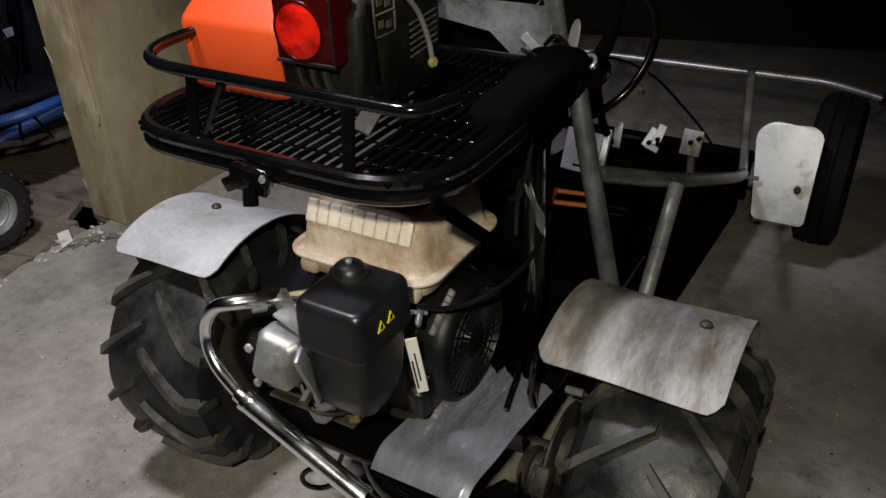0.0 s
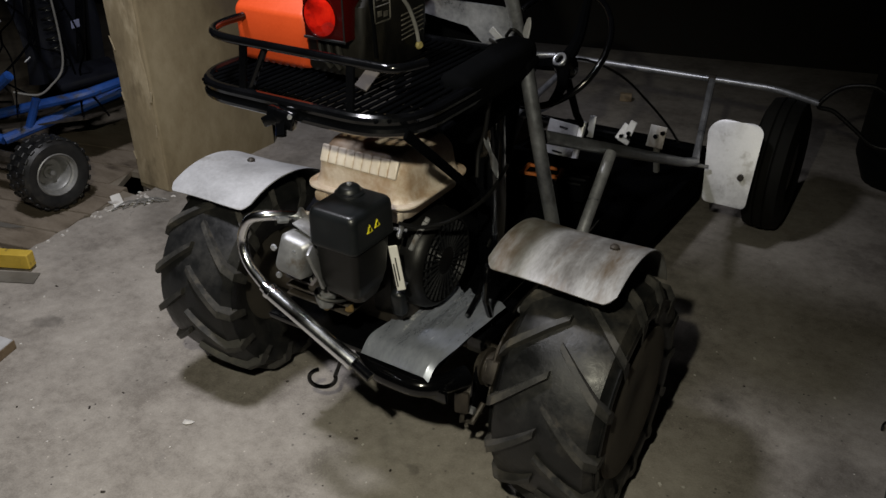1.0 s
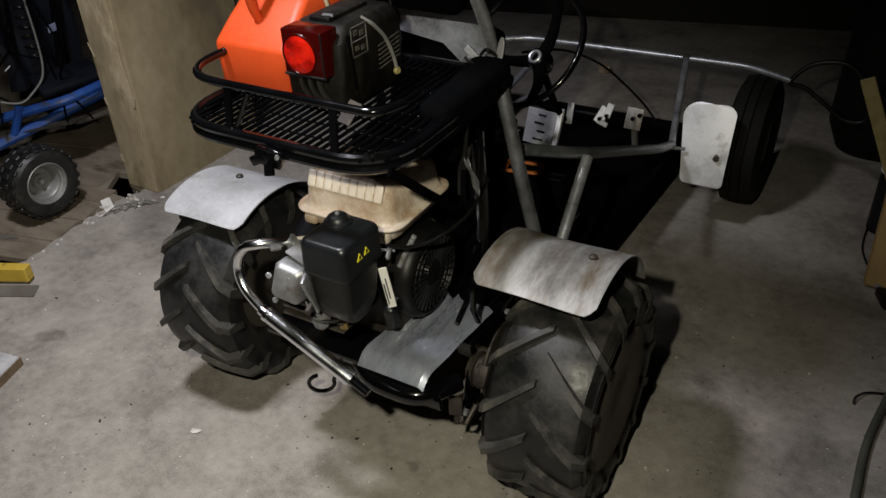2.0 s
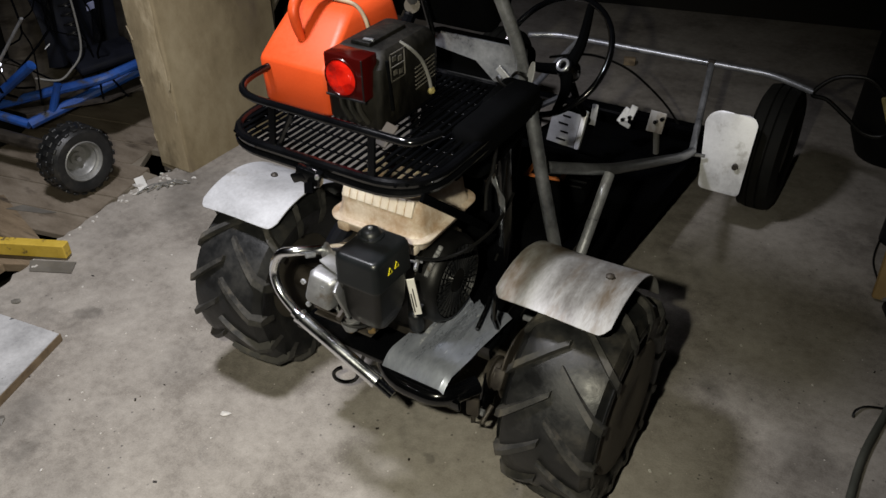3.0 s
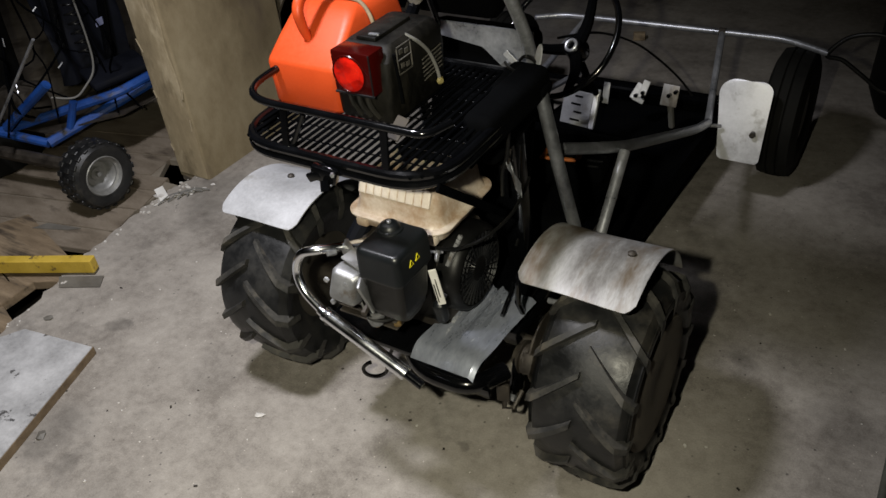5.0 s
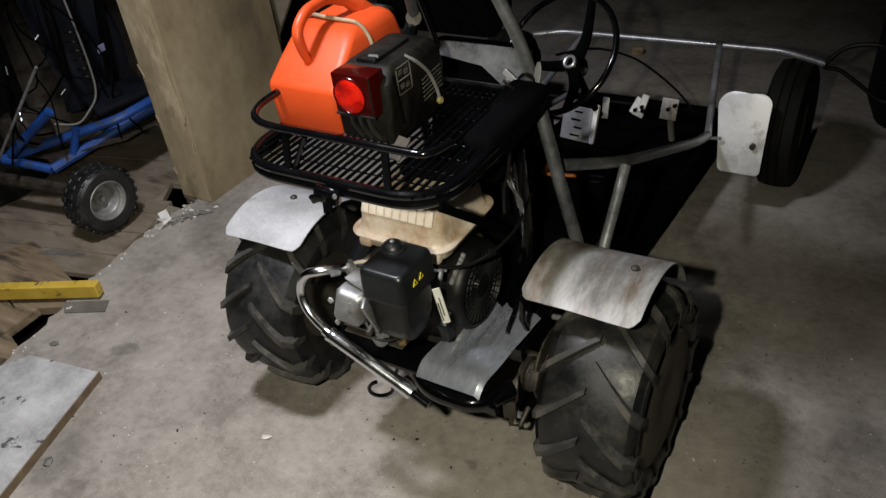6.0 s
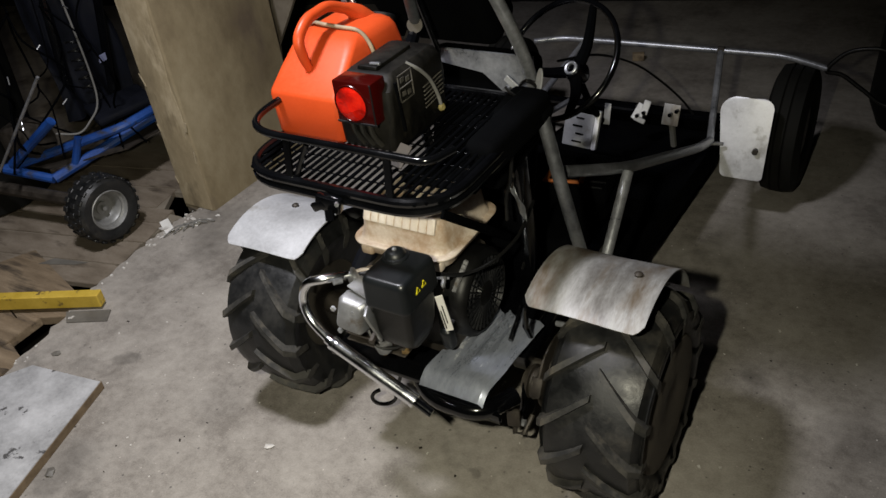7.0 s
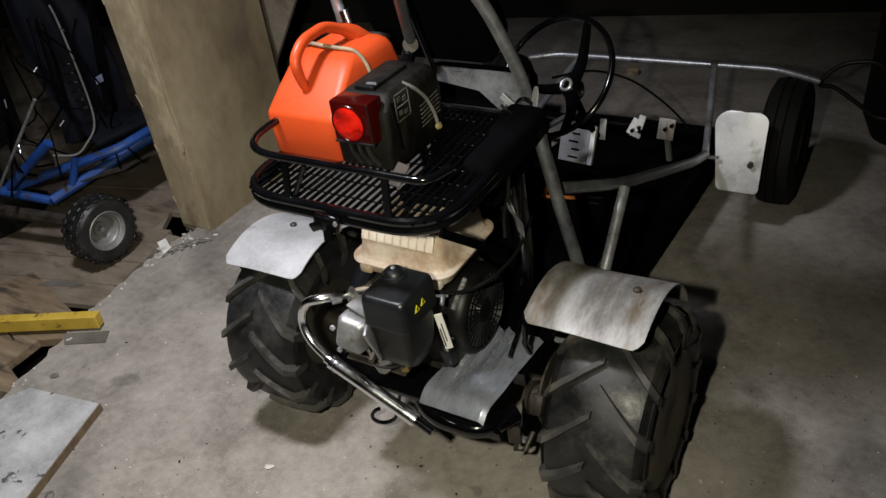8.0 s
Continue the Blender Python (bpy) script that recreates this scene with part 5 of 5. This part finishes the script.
# blue buggy beyond the pit
blue = thing("blue_kart", "blue tubular buggy frame with small knobbly tyres, parked in the dark", "buggy")
m = pose(-1.648, 0.215, 0.13, 0, 0, -2) @ Matrix.Diagonal((0.76, 0.82, 0.82, 1))
w = part("wheel", lathe([(-0.05, 0.03), (-0.05, 0.085), (0, 0.07), (0.045, 0.09), (0.058, 0.092), (0.061, 0.088), (0.045, 0.082), (0.04, 0.074), (0.03, 0.074), (0.02, 0.066), (0.005, 0.064), (-0.01, 0.055), (-0.012, 0.03), (0.0, 0.028), (0.0, 0.012), (0.02, 0.01)], 32), RIM, blue, "grey steel rim", m=m)
part("tyre", lathe([(-0.05, 0.09), (-0.075, 0.105), (-0.078, 0.13), (-0.055, 0.15), (0.05, 0.15), (0.068, 0.135), (0.07, 0.115), (0.058, 0.092)], 40, closed=True), RUBBER, w, "black knobbly tyre", m=m)
knob = box((0, 0, 0.15), (0.03, 0.024, 0.01), 0.003, 1)
first = part("tread_knob", knob, RUBBER, w, smooth=0)
first.matrix_basis = m @ pose(-0.05, 0, 0)
for k in range(1, 66):
    o = new("tread_knob", first.data)
    o.parent = w
    o.matrix_basis = m @ pose((-0.05, 0.0, 0.045)[k % 3], 0, 0, (k // 3) * 360 / 22 + (k % 3) * 8)
for pts, r in (([(-1.96, 0.255, 0.17), (-1.814, 0.698, 0.26)], 0.02), ([(-2.137, 0.182, 0.22), (-1.786, 0.497, 0.3), (-1.75, 0.72, 0.32)], 0.018), ([(-2.1, 0.2, 0.24), (-1.858, 0.28, 0.42)], 0.018), ([(-1.93, 0.34, 0.19), (-1.9, 0.38, 0.3)], 0.015), ([(-2.137, 0.182, 0.22), (-1.96, 0.255, 0.17)], 0.018)):
    part("frame_tube", tube(rounded(pts, 0.05), r, 10), BLUE, blue, "scratched blue frame tube")
part("seat_post", tube(rounded([(-2.0, 0.66, 0.35), (-2.0, 0.75, 0.75), (-2.02, 0.8, 1.0)], 0.05), 0.018, 10), BLACK, blue, "black seat post")
part("seat_post", tube([(-2.05, 0.5, 0.35), (-2.1, 0.6, 0.9)], 0.018, 10), BLACK, blue, "black seat post")
part("axle", tube([(-1.69, 0.215, 0.14), (-2.3, 0.12, 0.16)], 0.025, 8), GREASY, blue, "dark greasy axle")
part("steering_rod", tube([(-2.075, 0.13, 0.25), (-1.671, 0.195, 0.65)], 0.0055, 8), STEEL, blue, "pale steel rod")
random.seed(21)


def cloth_fold(u, v):
    y = 0.46 + 0.34 * u
    return (-2.06 - 0.05 * v + 0.03 * math.sin(u * 14 + v * 3) + 0.02 * math.sin(v * 9 + u * 5), y, 0.3 + 0.75 * v)


part("seat_cover", sheet(cloth_fold, 26, 18, 0.006), NAVY, blue, "dark navy cloth hung over the seat")
part("seat_pad", box((-1.9, 0.6, 0.335), (0.17, 0.24, 0.035), 0.014, 2, (4, 6, -20)), NAVY, blue, "dark navy seat pad")
part("gearbox", box((-2.1, 0.3, 0.3), (0.16, 0.14, 0.14), 0.03, 2, (0, 0, 20)), GREASY, blue, "greasy gearbox housing")
part("floor_plate", slab([(-1.98, 0.27), (-1.8, 0.5), (-1.8, 0.72), (-2.1, 0.7), (-2.15, 0.25)], 0.2, 0.205), GREASY, blue, "dark greasy floor plate")
part("hose", tube(curve_through([(-1.9, 0.52, 0.85), (-1.9, 0.528, 0.763), (-1.9, 0.529, 0.5), (-1.9, 0.51, 0.38), (-1.9, 0.45, 0.33), (-1.9, 0.389, 0.311), (-1.95, 0.33, 0.33)], 6), 0.004, 8), GREY, blue, "grey sheathed hose")
for k in range(9):
    x, y = random.uniform(-2.05, -1.84), random.uniform(0.15, 0.7)
    pts = [(x + random.uniform(-0.08, 0.08), y + random.uniform(-0.1, 0.1), 0.24 + 0.14 * j + random.uniform(-0.05, 0.05)) for j in range(5)]
    part("wire", tube(curve_through(pts, 5), random.uniform(0.0025, 0.005), 6), WIRE, blue, "loose black wire")
for k in range(9):
    x, y, z = random.uniform(-2.0, -1.86), random.uniform(0.12, 0.6), random.uniform(0.4, 0.85)
    part("fitting", tube([(x, y, z), (x + random.uniform(-0.015, 0.015), y + random.uniform(-0.02, 0.02), z + random.uniform(0.008, 0.03))], random.uniform(0.002, 0.004), 7), STEEL, blue, "small bright fitting")
part("label", box((-1.985, 0.66, 0.5), (0.003, 0.04, 0.03), 0.001, 1, (0, 6, 8)), PALE_BLUE, blue, "small pale label")
part("coil_spring", tube([Vector((-1.93 + 0.022 * math.cos(k * 0.6), 0.52 + 0.022 * math.sin(k * 0.6), 0.42 + 0.0035 * k)) for k in range(60)], 0.004, 6), CABLE, blue, "dark coil spring")
tagged(to_object("dark_bin", lathe([(0, 0.2), (0.02, 0.23), (0.75, 0.27), (0.77, 0.28), (0.78, 0.26)], 28, pose(-2.45, 0.25, -0.012, 0, -90, 0)), BIN), "dark green bin standing behind the blue buggy", "bin", "", "thing")

# right-hand side
tagged(to_object("timber", slab([(-0.037, -0.02), (0.037, -0.02), (0.037, 0.02), (-0.037, 0.02)], 0, 0.9, 0.003), PINE, m=look((0.962, 1.01, 0.006), (0.974, 0.816, -0.462))), "raw pine timber leaning against the dark bag", "timber", "", "thing")
tagged(to_object("yellow_strap", box((1.06, 1.27, 0.125), (0.06, 0.02, 0.25), 0.004, 2, (0, -12, 10)), YELLOW), "yellow plastic strip standing behind the timber", "strip", "", "thing")
tagged(to_object("pale_cord", tube(curve_through([(0.93, 1.08, 0.12), (0.945, 1.09, 0.2), (0.985, 1.12, 0.27), (1.04, 1.2, 0.33)], 5), 0.006, 8), CORD), "pale cord hanging over the timber", "cord", "", "thing")
tagged(to_object("yellow_stick", box((0.915, 1.26, 0.26), (0.04, 0.012, 0.57), 0.002, 1, (0, -25, 0)), TIP), "yellow flat stick leaning beside the timber", "stick", "", "thing")
tagged(to_object("black_tin", lathe([(0, 0.05), (0.2, 0.05), (0.205, 0.046)], 20, pose(0.945, 1.36, 0, 0, -90, 0)), MATT), "black tin with a white rim standing on the floor", "tin", "", "thing")
tagged(to_object("white_rim", lathe([(0, 0.053), (0.02, 0.053)], 20, pose(0.945, 1.36, 0.205, 0, -90, 0)), WHITE), "white lid on the black tin", "lid", "", "thing")
tagged(to_object("black_bag", loft([ring(1.05, 2.05, 0.0, 0.66, 0.4, 0.12), ring(1.05, 2.05, 0.1, 0.74, 0.46, 0.14), ring(1.05, 2.05, 0.5, 0.72, 0.44, 0.14), ring(1.07, 2.05, 0.95, 0.62, 0.4, 0.14), ring(1.07, 2.05, 1.05, 0.4, 0.3, 0.12)]), BIN), "tall black bag standing against the dark", "bag", "", "thing")
tagged(to_object("cable_loop", tube(curve_through([(0.578, 1.4, 0.421), (0.62, 1.41, 0.475), (0.679, 1.41, 0.498), (0.742, 1.41, 0.493), (0.806, 1.41, 0.423), (0.815, 1.41, 0.333), (0.755, 1.41, 0.322), (0.687, 1.41, 0.366), (0.624, 1.41, 0.407)], 7, True), 0.007, 8, True), CABLE, smooth=60), "stiff black cable looped over the end of the bumper", "cable", "", "thing")
tagged(to_object("hose", tube(curve_through([(1.33, 1.6, 0.0095), (1.14, 1.0, 0.0095), (1.074, 0.748, 0.0095), (1.03, 0.516, 0.0095), (1.002, 0.249, 0.0095), (1.035, -0.2, 0.0095), (1.28, -0.7, 0.0095)], 8), 0.0095, 12), HOSE, smooth=60), "dark grey-green hose lying on the concrete", "hose", "", "thing")
pl_ = thing("cable_plug", "small dark plug on a thin wire lying on the concrete", "plug")
part("body", box((0.985, 0.94, 0.016), (0.03, 0.08, 0.028), 0.008, 2, (0, 0, 22)), MATT, pl_)
part("tip", tube([(0.966, 0.985, 0.016), (0.958, 1.005, 0.016)], 0.009, 10), STEEL, pl_, "bright metal tip")
part("wire", tube(curve_through([(0.958, 1.0, 0.008), (0.93, 1.1, 0.004), (0.9, 1.22, 0.004), (0.905, 1.4, 0.004)], 6), 0.003, 6), CABLE, pl_)
part("wire", tube(curve_through([(1.0, 0.9, 0.01), (1.01, 0.86, 0.004), (1.03, 0.83, 0.004)], 5), 0.003, 6), CABLE, pl_)
tagged(to_object("bent_wire", tube(curve_through([(0.964, 0.475, 0.004), (0.966, 0.495, 0.012), (0.99, 0.53, 0.006), (1.04, 0.55, 0.004)], 5), 0.003, 6), CABLE, smooth=60), "short bent wire lying on the concrete", "wire", "", "thing")
